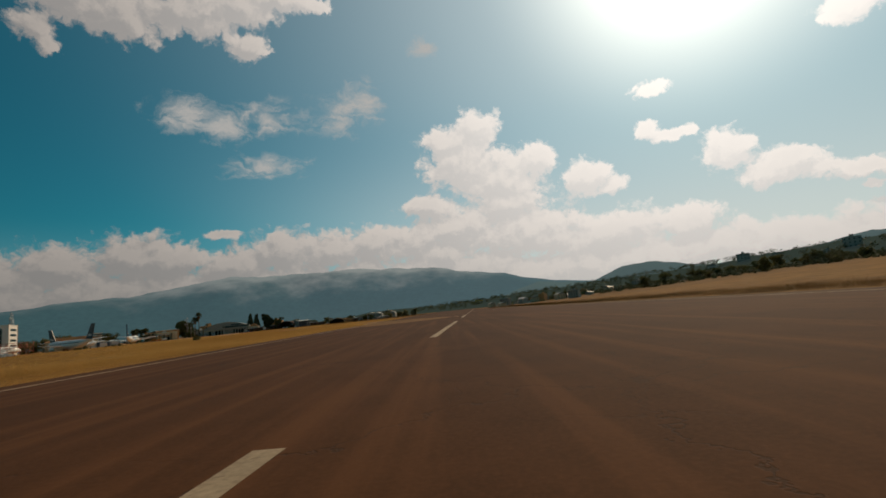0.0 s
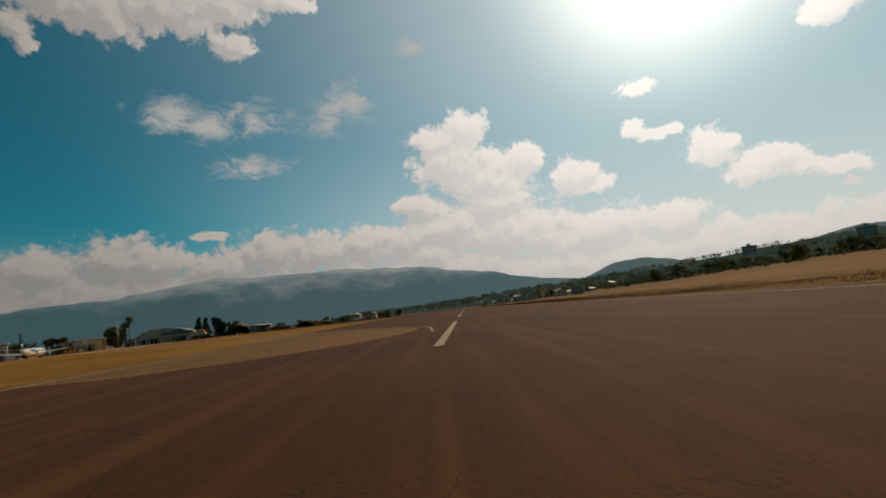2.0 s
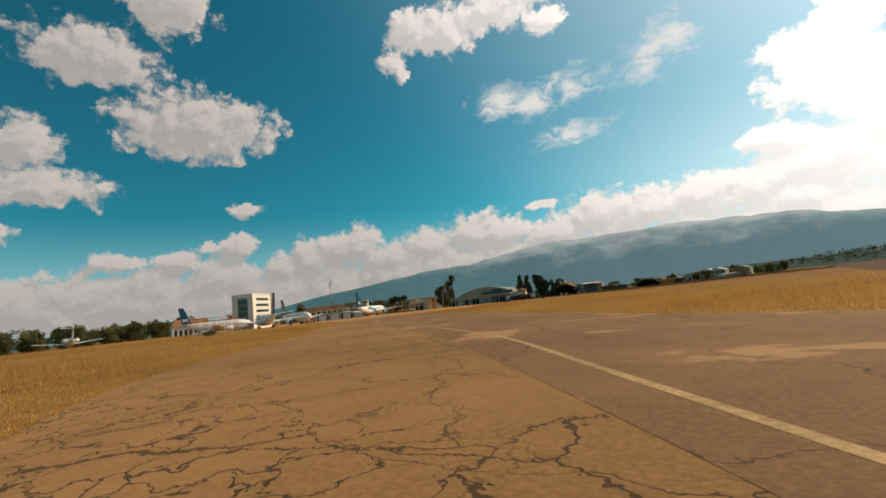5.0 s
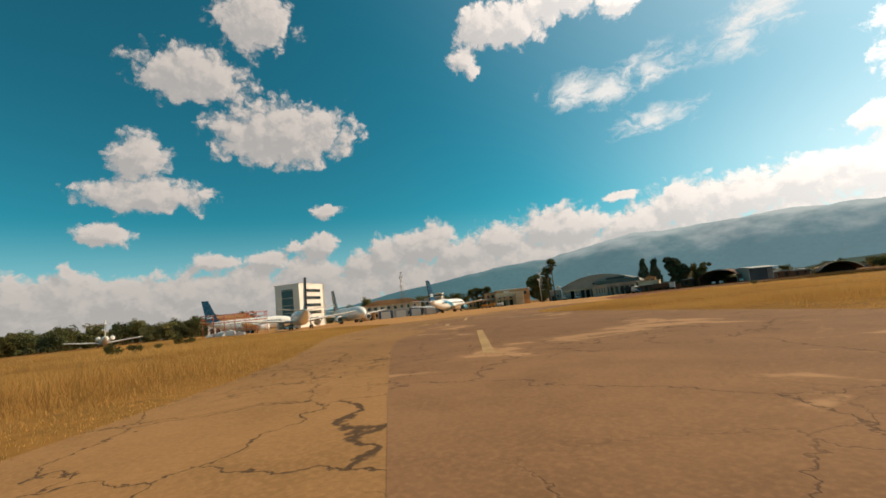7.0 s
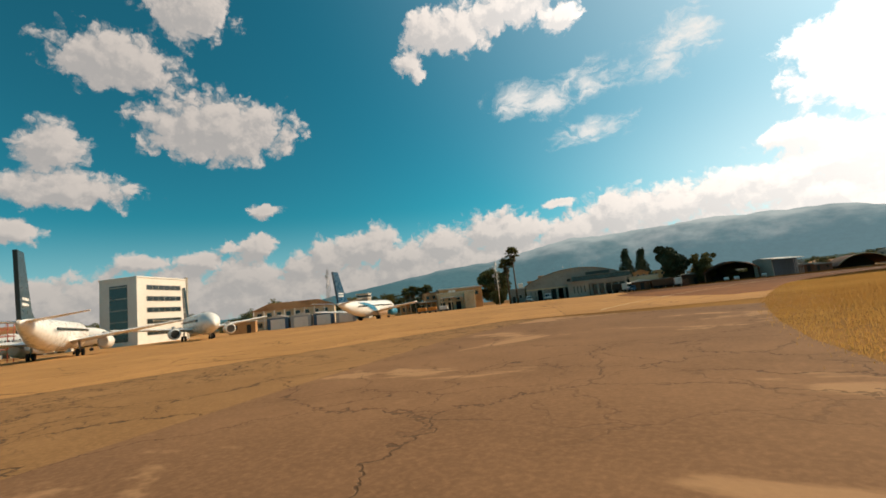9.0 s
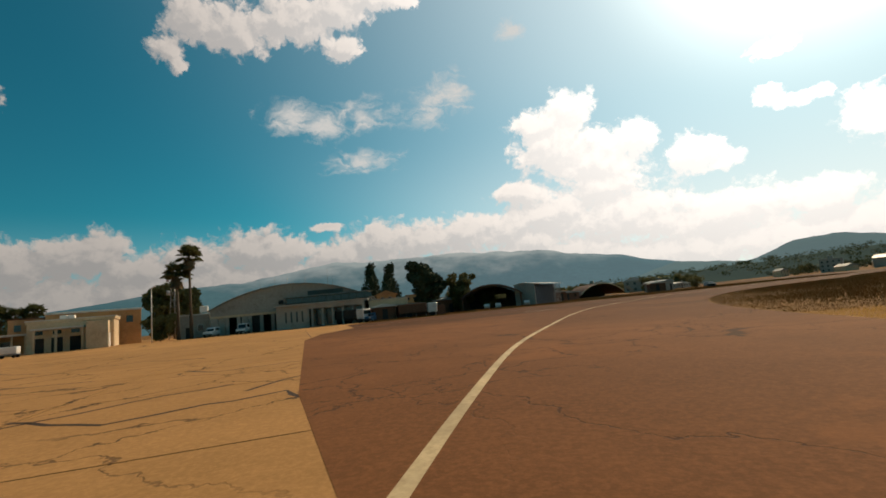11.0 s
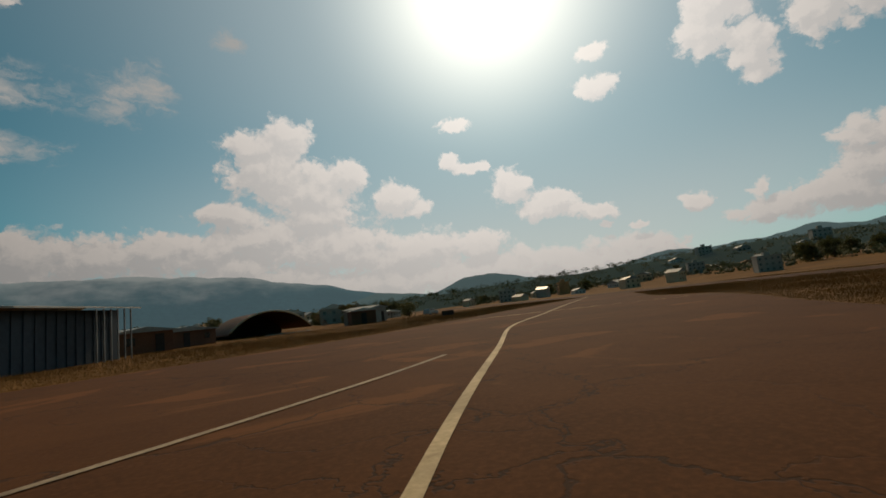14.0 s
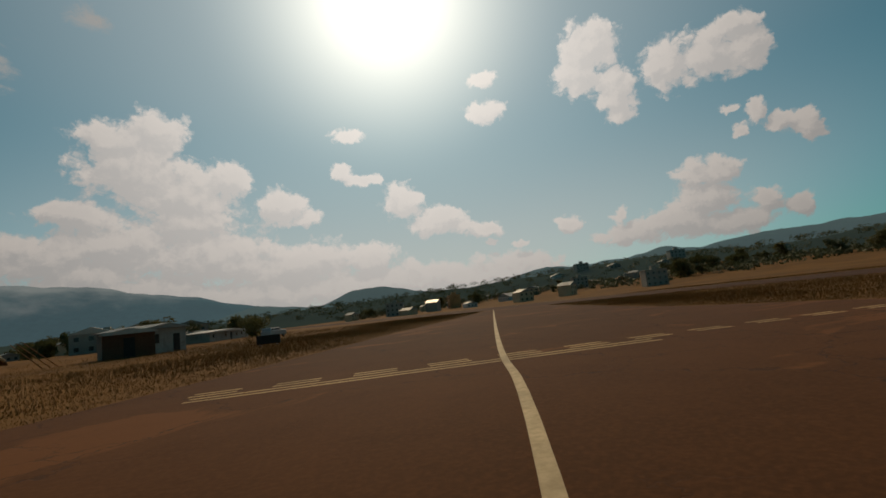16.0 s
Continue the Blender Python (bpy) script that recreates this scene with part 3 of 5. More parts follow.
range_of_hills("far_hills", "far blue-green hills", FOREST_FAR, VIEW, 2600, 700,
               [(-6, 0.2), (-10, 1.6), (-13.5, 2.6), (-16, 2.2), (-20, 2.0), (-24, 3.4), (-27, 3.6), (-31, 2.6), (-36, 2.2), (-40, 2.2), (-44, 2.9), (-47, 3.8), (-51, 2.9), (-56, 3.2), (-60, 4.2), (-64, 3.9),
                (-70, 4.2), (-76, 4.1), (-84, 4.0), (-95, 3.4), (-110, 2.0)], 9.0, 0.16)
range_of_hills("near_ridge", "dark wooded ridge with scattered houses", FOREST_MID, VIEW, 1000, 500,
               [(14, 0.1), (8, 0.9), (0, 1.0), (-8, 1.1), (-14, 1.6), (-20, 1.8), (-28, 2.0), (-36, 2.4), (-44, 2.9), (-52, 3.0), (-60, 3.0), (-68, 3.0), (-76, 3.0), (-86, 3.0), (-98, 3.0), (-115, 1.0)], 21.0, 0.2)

# ---- plants ----
LEAF = material("dark_leaf", (0.115, 0.12, 0.045), 0.7, scale=0.4, vary=0.5, tint=(0.075, 0.083, 0.034), bump=0.0, spec=0.2)
LEAF_DRY = material("olive_leaf", (0.16, 0.145, 0.05), 0.7, scale=0.4, vary=0.5, tint=(0.105, 0.105, 0.038), bump=0.0, spec=0.2)
CYPRESS = material("cypress_leaf", (0.075, 0.085, 0.040), 0.75, scale=0.6, vary=0.5, tint=(0.035, 0.045, 0.022), bump=0.0, spec=0.2)
BARK = material("rough_bark", (0.12, 0.085, 0.055), 0.95, scale=2.0, vary=0.6, bump=0.8, bump_scale=10.0)
DEAD_FROND = material("dead_palm_frond", (0.20, 0.135, 0.065), 0.9, scale=2.0, vary=0.5, bump=0.0)
# brown straw, darkened further: dim light of the sunward views put into its colour
DIM_STRAW = material("brown_dry_grass", (0.29, 0.148, 0.044), 0.85, scale=0.12, vary=0.4, tint=(0.19, 0.098, 0.031), bump=0.0, spec=0.05)
STRAW = material("golden_dry_grass", (0.62, 0.37, 0.115), 0.8, scale=0.12, vary=0.4, tint=(0.42, 0.225, 0.065), bump=0.0, spec=0.1)


def let_light_through(m, amount):
    """Thin leaves pass part of the light that falls on their far side."""
    t = Tree(m.node_tree)
    sh = [n for n in m.node_tree.nodes if n.type == "BSDF_PRINCIPLED"][0]
    out = [n for n in m.node_tree.nodes if n.type == "OUTPUT_MATERIAL"][0]
    thin = t.add("ShaderNodeBsdfTranslucent", {0: sh.inputs["Base Color"].links[0].from_socket})
    both = t.add("ShaderNodeMixShader", {0: amount, 1: sh.outputs[0], 2: thin.outputs[0]})
    m.node_tree.links.new(both.outputs[0], out.inputs[0])


let_light_through(STRAW, 0.5)
let_light_through(LEAF, 0.3)
let_light_through(LEAF_DRY, 0.35)


def leaf_cloud(points, size, rng, flat=1.0):
    """Leaves, each a small folded pair of triangles, at points."""
    verts, faces = [], []
    for p in points:
        s = size * rng.uniform(0.6, 1.35)
        u = Vector((rng.gauss(0, 1), rng.gauss(0, 1), rng.gauss(0, 1) * flat)).normalized()
        w = u.orthogonal().normalized() * s * 0.45
        q = Vector(p)
        n = len(verts)
        verts += [q - u * s * 0.6, q + w, q + u * s * 0.6, q - w]
        faces += [(n, n + 1, n + 2), (n, n + 2, n + 3)]
    return verts, faces


def leaf_mesh(name, verts, faces, mat, parent, label=""):
    me = bpy.data.meshes.new(name)
    me.from_pydata(verts, [], faces)
    me.materials.append(mat)
    ob = new(name, me)
    ob.parent = parent
    return tagged(ob, label)


def clump(rng, centre, radius, count, squash=0.8):
    out = []
    for _ in range(count):
        d = Vector((rng.gauss(0, 1), rng.gauss(0, 1), rng.gauss(0, 1))).normalized() * (rng.random() ** 0.45)
        out.append((centre[0] + d.x * radius, centre[1] + d.y * radius, centre[2] + d.z * radius * squash))
    return out


def broad_tree(x, y, height, spread, label, mat=LEAF, seed=1, leaves=90, z=0.0):
    rng = random.Random(seed)
    ob = empty("tree", x, y, z)
    lean = rng.uniform(-0.3, 0.3)
    fork = height * 0.22
    bm = tube([(0, 0, -0.2), (lean * 0.3, 0.1, fork * 0.6), (lean, 0.0, fork), (lean * 1.4, 0.1, height * 0.66)], [height * 0.035, height * 0.026, height * 0.022, height * 0.008], 8)
    pts = []
    for k in range(9):
        a = k * 2.4 + rng.uniform(-0.4, 0.4)
        r = spread * rng.uniform(0.35, 0.85)
        top = (lean + math.cos(a) * r, math.sin(a) * r, height * rng.uniform(0.26, 0.9))
        limb = tube([(lean, 0, fork * rng.uniform(0.8, 1.3)), (lean + math.cos(a) * r * 0.5, math.sin(a) * r * 0.5, (fork + top[2]) / 2 * 0.95), top], [height * 0.014, height * 0.009, height * 0.003], 5)
        me = bpy.data.meshes.new("limb")
        limb.to_mesh(me)
        limb.free()
        bm.from_mesh(me)
        bpy.data.meshes.remove(me)
        for _ in range(3):
            c = (top[0] + rng.gauss(0, spread * 0.16), top[1] + rng.gauss(0, spread * 0.16), top[2] + rng.gauss(0, height * 0.06))
            pts += clump(rng, c, spread * rng.uniform(0.30, 0.48), int(leaves * 1.6))
    for k in range(7):           # the middle of the crown
        z = height * (0.17 + 0.105 * k)
        w = spread * (0.50 + 0.26 * math.sin(math.pi * (k + 0.5) / 7))
        a = rng.uniform(0, 6.3)
        pts += clump(rng, (lean + math.cos(a) * spread * 0.22, math.sin(a) * spread * 0.22, z), w, int(leaves * 1.5), 0.6)
    part("trunk", bm, BARK, ob)
    leaf_mesh("crown", *leaf_cloud(pts, height * 0.056, rng), mat, ob)
    return tagged(ob, label, "tree")


def cypress(x, y, height, width, label, seed):
    rng = random.Random(seed)
    ob = empty("cypress_tree", x, y)
    part("trunk", tube([(0, 0, -0.2), (0, 0, height * 0.5), (0.1, 0, height * 0.9)], [0.28, 0.16, 0.03], 7), BARK, ob)
    pts = []
    for _ in range(95):
        s = rng.uniform(0.04, 1.0)
        r = width * (0.55 + 0.45 * math.sin(math.pi * min(s * 1.15, 1))) * (1 - s ** 3.2) * 0.8
        a = rng.uniform(0, 6.3)
        q = (math.cos(a) * r * rng.uniform(0.3, 0.8), math.sin(a) * r * rng.uniform(0.3, 0.8), height * s)
        pts += [(p[0], p[1], q[2] + (p[2] - q[2]) * 2.2) for p in clump(rng, q, width * 0.34 * (1.15 - 0.7 * s), 85)]
    for _ in range(5):
        a = rng.uniform(0, 6.3)
        q = (math.cos(a) * width * 0.25, math.sin(a) * width * 0.25, height * rng.uniform(0.86, 1.0))
        pts += [(p[0], p[1], q[2] + (p[2] - q[2]) * 3) for p in clump(rng, q, width * 0.15, 70)]
    leaf_mesh("crown", *leaf_cloud(pts, 0.38, rng, 2.0), CYPRESS, ob)
    return tagged(ob, label, "cypress tree", "cypress trees beside the hangar")


def fan_palm(x, y, height, label, seed):
    rng = random.Random(seed)
    ob = empty("palm_tree", x, y)
    bend = rng.uniform(-0.4, 0.4)
    part("trunk", tube([(0, 0, -0.2), (bend * 0.3, 0, height * 0.4), (bend, 0, height * 0.95)], [0.36, 0.24, 0.20], 9), BARK, ob)
    for live in (True, False):
        verts, faces = [], []
        for k in range(60 if live else 44):
            a = rng.uniform(0, 6.3)
            up = rng.uniform(-0.35, 1.25) if live else rng.uniform(-1.35, -0.7)
            L = rng.uniform(2.0, 2.8) if live else rng.uniform(1.3, 1.9)
            base = Vector((bend, 0, height * 0.95 - (0 if live else rng.uniform(0, 1.6))))
            d = Vector((math.cos(a) * math.cos(up), math.sin(a) * math.cos(up), math.sin(up)))
            side = Vector((-math.sin(a), math.cos(a), 0))
            hub = base + d * L * 0.5
            n = len(verts)
            verts += [base + side * 0.03, base - side * 0.03, hub]
            faces.append((n, n + 1, n + 2))
            for j in range(9):
                f = (j - 4) * 0.33
                t = (d * math.cos(f) + side * math.sin(f)).normalized()
                tip = hub + t * L * 0.55 - Vector((0, 0, 0.22 * L * (1 - abs(math.sin(up)))))
                w = t.cross(d.cross(side)).normalized() * 0.13
                n = len(verts)
                verts += [hub, hub + t * L * 0.3 + w, tip, hub + t * L * 0.3 - w]
                faces += [(n, n + 1, n + 2), (n, n + 2, n + 3)]
        leaf_mesh("frond_crown" if live else "dead_frond_skirt", verts, faces, LEAF if live else DEAD_FROND, ob, "" if live else "hanging dry brown fronds")
    return tagged(ob, label, "palm tree", "palms by the hangar")


def P(x, y):
    """Metres from units of the plan of buildings."""
    return 0.82 * x, 0.82 * y


fan_palm(*P(-225.5, 412.0), 16.6, "tall slender fan palm with dead skirt", 3)
fan_palm(*P(-228.5, 411.5), 13.2, "shorter fan palm beside a taller one", 8)
for k, (x, y, h) in enumerate(((-231.0, 334.0, 8.2), (-229.4, 336.0, 8.6), (-228.2, 338.2, 8.0), (-226.6, 340.5, 8.8))):
    fan_palm(x, y, h, "low bushy fan palm behind the terminal", 20 + k)
cypress(*P(-199, 458), 13.8, 4.0, "tall dark cypress with a ragged top", 4)
cypress(*P(-192, 456), 12.8, 3.8, "dark cypress leaning beside its neighbour", 5)
broad_tree(*P(-180, 454), 12.6, 3.7, "dense dark round-crowned tree behind a wall", CYPRESS, 11, 230)
broad_tree(*P(-170, 456), 8.8, 2.9, "smaller olive-green tree beside a dark one", LEAF_DRY, 12, 110)
broad_tree(*P(-252, 436), 12.6, 5.4, "spreading tree behind the terminal roof", LEAF, 13, 200)
broad_tree(*P(-233, 411), 4.9, 2.2, "bushy dark tree beside the palms", LEAF, 14, 110)
broad_tree(*P(-264, 394), 5.0, 2.6, "round dark tree before the terminal", CYPRESS, 15, 120)
broad_tree(*P(-163, 462), 5.6, 2.6, "low dark tree over sheds", LEAF, 16, 80)

# far trees: a few kinds, set again and again
rng = random.Random(31)
KINDS = [broad_tree(*P(-330, 420 + 9 * k), 8.0 + k, 4.2, "dark tree of a far tree line", LEAF if k % 2 else LEAF_DRY, 40 + k, 34) for k in range(4)]
for ob in KINDS:
    tagged(ob, group="far tree line")


def far_tree(az, dist, size, eye=(-94, 195)):
    x, y = eye[0] - math.sin(radians(az)) * dist, eye[1] + math.cos(radians(az)) * dist
    if -45 < x < 55:             # the runway strip stays open
        x = -50 - rng.uniform(0, 60) if x < 5 else 60 + rng.uniform(0, 60)
    s = size * rng.uniform(0.75, 1.25)
    ob = copy_thing(rng.choice(KINDS), pose(x, y, rise(x, y) - 1.3, 0, 0, rng.uniform(0, 360)) @ Matrix.Diagonal((s, s, s * rng.uniform(0.85, 1.1), 1)))
    return ob


for k in range(84):
    far_tree(72 + k * 0.36, rng.uniform(320, 420), 1.35)
for k in range(16):
    far_tree(49 + k * 1.3, rng.uniform(265, 300), 1.15)
for k in range(14):
    far_tree(rng.uniform(10, 36), rng.uniform(290, 380), 1.0)
for k in range(14):
    far_tree(-14 + k * 1.5, rng.uniform(330, 480), 0.9)
for k in range(90):
    a = rng.uniform(-110, -18)
    far_tree(a, rng.uniform(390, 620) if a < -40 else rng.uniform(480, 680), 1.0 if a > -40 else 1.25, (-60, 180))


for k in range(44):              # belt beyond the field, west of the runway
    x, y = rng.uniform(-170, -48), rng.uniform(455, 640)
    far_tree(math.degrees(math.atan2(-x, y)), math.hypot(x, y), 0.72, (0, 0))


def ridge_woods():
    """Crowns of the woods on the ridge, past counting."""
    r = random.Random(77)
    pts = []
    for _ in range(900):
        a = r.uniform(-112, 4)
        d = r.uniform(690, 1000)
        e = np.interp(-a, [-14, 8, 20, 44, 68, 86, 115], [0.1, 1.1, 1.7, 2.9, 3.0, 3.0, 1.0])
        s = (d - 625) / 375
        h = math.tan(radians(e)) * 1000 * math.sin(math.pi * min(s, 1) / 2) ** 1.3
        x, y = VIEW[0] - math.sin(radians(a)) * d, VIEW[1] + math.cos(radians(a)) * d
        pts += clump(r, (x, y, h + r.uniform(0, 3)), r.uniform(4, 9), 34, 0.7)
    for _ in range(900):        # scrub and trees at the foot of the ridge
        a = r.uniform(-112, -16)
        d = r.uniform(380, 660) if a < -34 else r.uniform(520, 700)
        x, y = VIEW[0] - math.sin(radians(a)) * d, VIEW[1] + math.cos(radians(a)) * d
        pts += clump(r, (x, y, rise(x, y) + r.uniform(1, 3.5)), r.uniform(2.5, 5.5), 30, 0.75)
    v, f = leaf_cloud(pts, 1.9, r)
    tagged(leaf_mesh("ridge_woods", v, f, LEAF, None), "dark woods scattered over the ridge", "woods", kind="stuff")


ridge_woods()


def inside(xy, poly):
    x, y = xy[:, 0], xy[:, 1]
    hit = np.zeros(len(xy), bool)
    for (x1, y1), (x2, y2) in zip(poly, poly[1:] + poly[:1]):
        if y1 != y2:
            hit ^= ((y1 > y) != (y2 > y)) & (x < (x2 - x1) * (y - y1) / (y2 - y1) + x1)
    return hit


PAVED = [TAXI_AREA, APRON_AREA, NORTH_AREA]


def dry_grass(name, label, edge, side, count, reach, tall, seed, mat=None):
    """Tufts of dry blades thinning away from an edge."""
    r = np.random.RandomState(seed)
    pts = np.array(edge, float)
    seg = np.diff(pts, axis=0)
    length = np.hypot(seg[:, 0], seg[:, 1])
    pick = r.choice(len(seg), count, p=length / length.sum())
    base = pts[pick] + seg[pick] * r.rand(count, 1)
    nor = np.stack([-seg[pick, 1], seg[pick, 0]], 1) / length[pick, None] * side
    off = r.exponential(reach, count)
    xy = base + nor * off[:, None]
    keep = (xy[:, 0] < -19.7) | (xy[:, 0] > 31)
    for q in PAVED:
        keep &= ~inside(xy, q)
    xy = xy[keep]
    n = len(xy)
    patch = 0.7 + 0.4 * np.sin(xy[:, 0] * 0.21 + 1.3 * np.sin(xy[:, 1] * 0.13)) * np.sin(xy[:, 1] * 0.17)
    near = np.clip(off[keep] / 7.0, 0.12, 1.0) ** 0.8
    B = 5
    h = tall * patch[:, None] * near[:, None] * r.uniform(0.45, 1.2, (n, B))
    h = np.clip(h, 0.05, None)
    cx = xy[:, 0, None] + r.normal(0, 0.22, (n, B))
    cy = xy[:, 1, None] + r.normal(0, 0.22, (n, B))
    a = r.uniform(0, 6.283, (n, B))
    w = 0.007 + 0.011 * r.rand(n, B)
    lx, ly = r.normal(0, 0.28, (n, B)) * h, r.normal(0, 0.28, (n, B)) * h
    v = np.empty((n, B, 3, 3))
    v[:, :, 0] = np.stack([cx + w * np.cos(a), cy + w * np.sin(a), 0 * h - 0.02], -1)
    v[:, :, 1] = np.stack([cx - w * np.cos(a), cy - w * np.sin(a), 0 * h - 0.02], -1)
    v[:, :, 2] = np.stack([cx + lx, cy + ly, h], -1)
    v = v.reshape(-1, 3)
    s = np.clip((v[:, 0] - 48.0) / 420.0, 0, 1)
    v[:, 2] += 13.0 * s * s * (3 - 2 * s)
    me = bpy.data.meshes.new(name)
    count = len(v)
    me.vertices.add(count)
    me.vertices.foreach_set("co", v.ravel())
    me.loops.add(count)
    me.loops.foreach_set("vertex_index", np.arange(count, dtype=np.int32))
    me.polygons.add(count // 3)
    me.polygons.foreach_set("loop_start", np.arange(0, count, 3, dtype=np.int32))
    me.update(calc_edges=True)
    me.materials.append(mat or STRAW)
    tagged(new(name, me), label, "grass", kind="stuff")


dry_grass("dry_grass", "tall golden dry grass beside the taxiway", [(-19.7, 60)] + west + [(-165, 211), (-270, 222)], 1, 105000, 13, 0.60, 1)
dry_grass("dry_grass", "short golden dry grass of the island", [p for p in island if p[1] < 285], -1, 56000, 10, 0.45, 2)
dry_grass("dry_grass", "darker brown grass at the north of the island", [p for p in island if p[1] > 280], -1, 44000, 11, 0.40, 6, DIM_STRAW)
dry_grass("dry_grass", "brown dry grass along the taxiway", north, 1, 46000, 12, 0.32, 3, DIM_STRAW)
dry_grass("dry_grass", "dry grass west of the runway", [(-19.7, -20), (-19.7, 107)], 1, 34000, 12, 0.40, 4)
dry_grass("dry_grass", "dry grass east of the runway", [(31, 430), (31, -20)], 1, 36000, 12, 0.40, 5, DIM_STRAW)


def bush(x, y, size, label, seed):
    r = random.Random(seed)
    ob = empty("bush", *P(x, y))
    pts = []
    bm = bmesh.new()
    for k in range(7):
        a, q = r.uniform(0, 6.3), r.uniform(0.1, 0.7) * size
        tip = (math.cos(a) * q, math.sin(a) * q, size * r.uniform(0.4, 0.8))
        pts += clump(r, tip, size * 0.36, 70)
        me = bpy.data.meshes.new("stem")
        st = tube([(0, 0, -0.05), (tip[0] * 0.5, tip[1] * 0.5, tip[2] * 0.6), tip], [0.04, 0.025, 0.01], 5)
        st.to_mesh(me)
        st.free()
        bm.from_mesh(me)
        bpy.data.meshes.remove(me)
    part("stems", bm, BARK, ob)
    leaf_mesh("leaves", *leaf_cloud(pts, size * 0.13, r), LEAF_DRY, ob)
    return tagged(ob, label, "bush", "bushes in the dry grass")


for k, (x, y, s) in enumerate(((-158, 219, 1.3), (-163, 222, 1.0), (-185, 232, 1.5), (-190, 235, 1.2), (-74, 134, 1.4), (-170, 226, 0.8), (-116, 330, 0.9))):
    bush(x, y, s, "low olive bush in tall dry grass", 60 + k)

# ---- buildings ----
CREAM = material("cream_plaster", (0.66, 0.52, 0.34), 0.9, scale=0.6, vary=0.35, tint=(0.54, 0.41, 0.26), bump=0.2, stains=0.25, stain_colour=(0.2, 0.14, 0.09))
GREY_PLASTER = material("grey_plaster", (0.40, 0.375, 0.32), 0.9, scale=0.5, vary=0.4, tint=(0.31, 0.29, 0.25), bump=0.2, stains=0.35, stain_colour=(0.12, 0.10, 0.09))
WHITE_WALL = material("white_wall", (0.72, 0.69, 0.63), 0.85, scale=0.4, vary=0.2, tint=(0.64, 0.61, 0.56), bump=0.1, stains=0.15, stain_colour=(0.4, 0.36, 0.3))
ROOF_SHEET = material("dull_roof_sheet", (0.30, 0.305, 0.275), 0.6, 0.2, scale=0.5, vary=0.4, tint=(0.23, 0.23, 0.21), bump=0.15, stains=0.4, stain_colour=(0.14, 0.08, 0.05))
PALE_ROOF = material("pale_roof_sheet", (0.62, 0.58, 0.52), 0.5, 0.1, scale=0.5, vary=0.3, tint=(0.5, 0.46, 0.4), bump=0.1)
DARK_GLASS = material("dark_window_glass", (0.02, 0.035, 0.038), 0.12, 0.0, scale=1.0, vary=0.2, bump=0.0, spec=0.6)
# near-black: shade of openings and interiors put into the colour; dark trim too
PAINTED_DARK = material("painted_dark", (0.045, 0.04, 0.035), 0.9, scale=1.0, vary=0.3, bump=0.1)
GREEN_PANEL = material("dark_green_panel", (0.05, 0.085, 0.075), 0.5, scale=0.8, vary=0.3, bump=0.05)
RUST = material("rust_brown_sheet", (0.16, 0.075, 0.04), 0.85, scale=0.8, vary=0.5, tint=(0.10, 0.05, 0.03), bump=0.3)
TERRACOTTA = material("terracotta_roof", (0.55, 0.30, 0.14), 0.85, scale=0.8, vary=0.4, tint=(0.32, 0.14, 0.06), bump=0.4)
ORANGE_WALL = material("orange_plaster", (0.56, 0.31, 0.13), 0.9, scale=0.6, vary=0.3, bump=0.2, stains=0.2)
BLUE_SHEET = material("blue_steel_sheet", (0.06, 0.12, 0.20), 0.55, 0.1, scale=0.5, vary=0.3, bump=0.1, stains=0.2)
NAVY_SHEET = material("dark_blue_cladding", (0.025, 0.045, 0.065), 0.5, 0.1, scale=0.5, vary=0.3, bump=0.1)
STEEL = material("grey_steel", (0.35, 0.34, 0.33), 0.45, 0.7, scale=2.0, vary=0.3, bump=0.05)
AIR_WHITE = material("aircraft_white_paint", (0.78, 0.77, 0.74), 0.3, scale=0.3, vary=0.1, tint=(0.72, 0.71, 0.68), bump=0.0, spec=0.5)
AIR_BLUE = material("aircraft_blue_paint", (0.015, 0.19, 0.32), 0.3, scale=0.3, vary=0.1, bump=0.0, spec=0.5)
AIR_NAVY = material("aircraft_navy_paint", (0.012, 0.075, 0.15), 0.3, scale=0.3, vary=0.1, bump=0.0, spec=0.5)
AIR_TEAL = material("aircraft_dark_teal_paint", (0.015, 0.055, 0.075), 0.35, scale=0.3, vary=0.1, bump=0.0, spec=0.5)
AIR_GREY = material("aircraft_grey_metal", (0.42, 0.42, 0.42), 0.4, 0.4, scale=0.5, vary=0.2, bump=0.0)
TYRE = material("black_rubber", (0.02, 0.02, 0.02), 0.9, scale=3.0, vary=0.3, bump=0.1)
CAR_WHITE = material("white_car_paint", (0.75, 0.73, 0.70), 0.25, scale=1.0, vary=0.1, bump=0.0, spec=0.5)
DIRTY_ORANGE = material("orange_tarpaulin", (0.65, 0.25, 0.04), 0.7, scale=1.0, vary=0.3, bump=0.2)


def between(name, p, q, z=0.0):
    """An empty at p whose x axis runs to q; its y axis points away from the field."""
    return empty(name, p[0], p[1], z, math.degrees(math.atan2(q[1] - p[1], q[0] - p[0]))), math.dist(p, q)


def arch_points(w, spring, top, n=22, inset=0.0):
    """Points on a segmental arch from right to left, x from 0 to w."""
    rise_ = top - spring
    r = (w * w / 4 + rise_ * rise_) / (2 * rise_) - inset
    cz = top - inset - r
    half = math.asin(min((w / 2 - inset) / r, 1.0))
    return [(w / 2 + r * math.sin(half - 2 * half * i / n), cz + r * math.cos(half - 2 * half * i / n)) for i in range(n + 1)]


def extrude_profile(points, y0, y1):
    """A prism whose section in the xz plane is the outline points."""
    bm = bmesh.new()
    a = [bm.verts.new((x, y0, z)) for x, z in points]
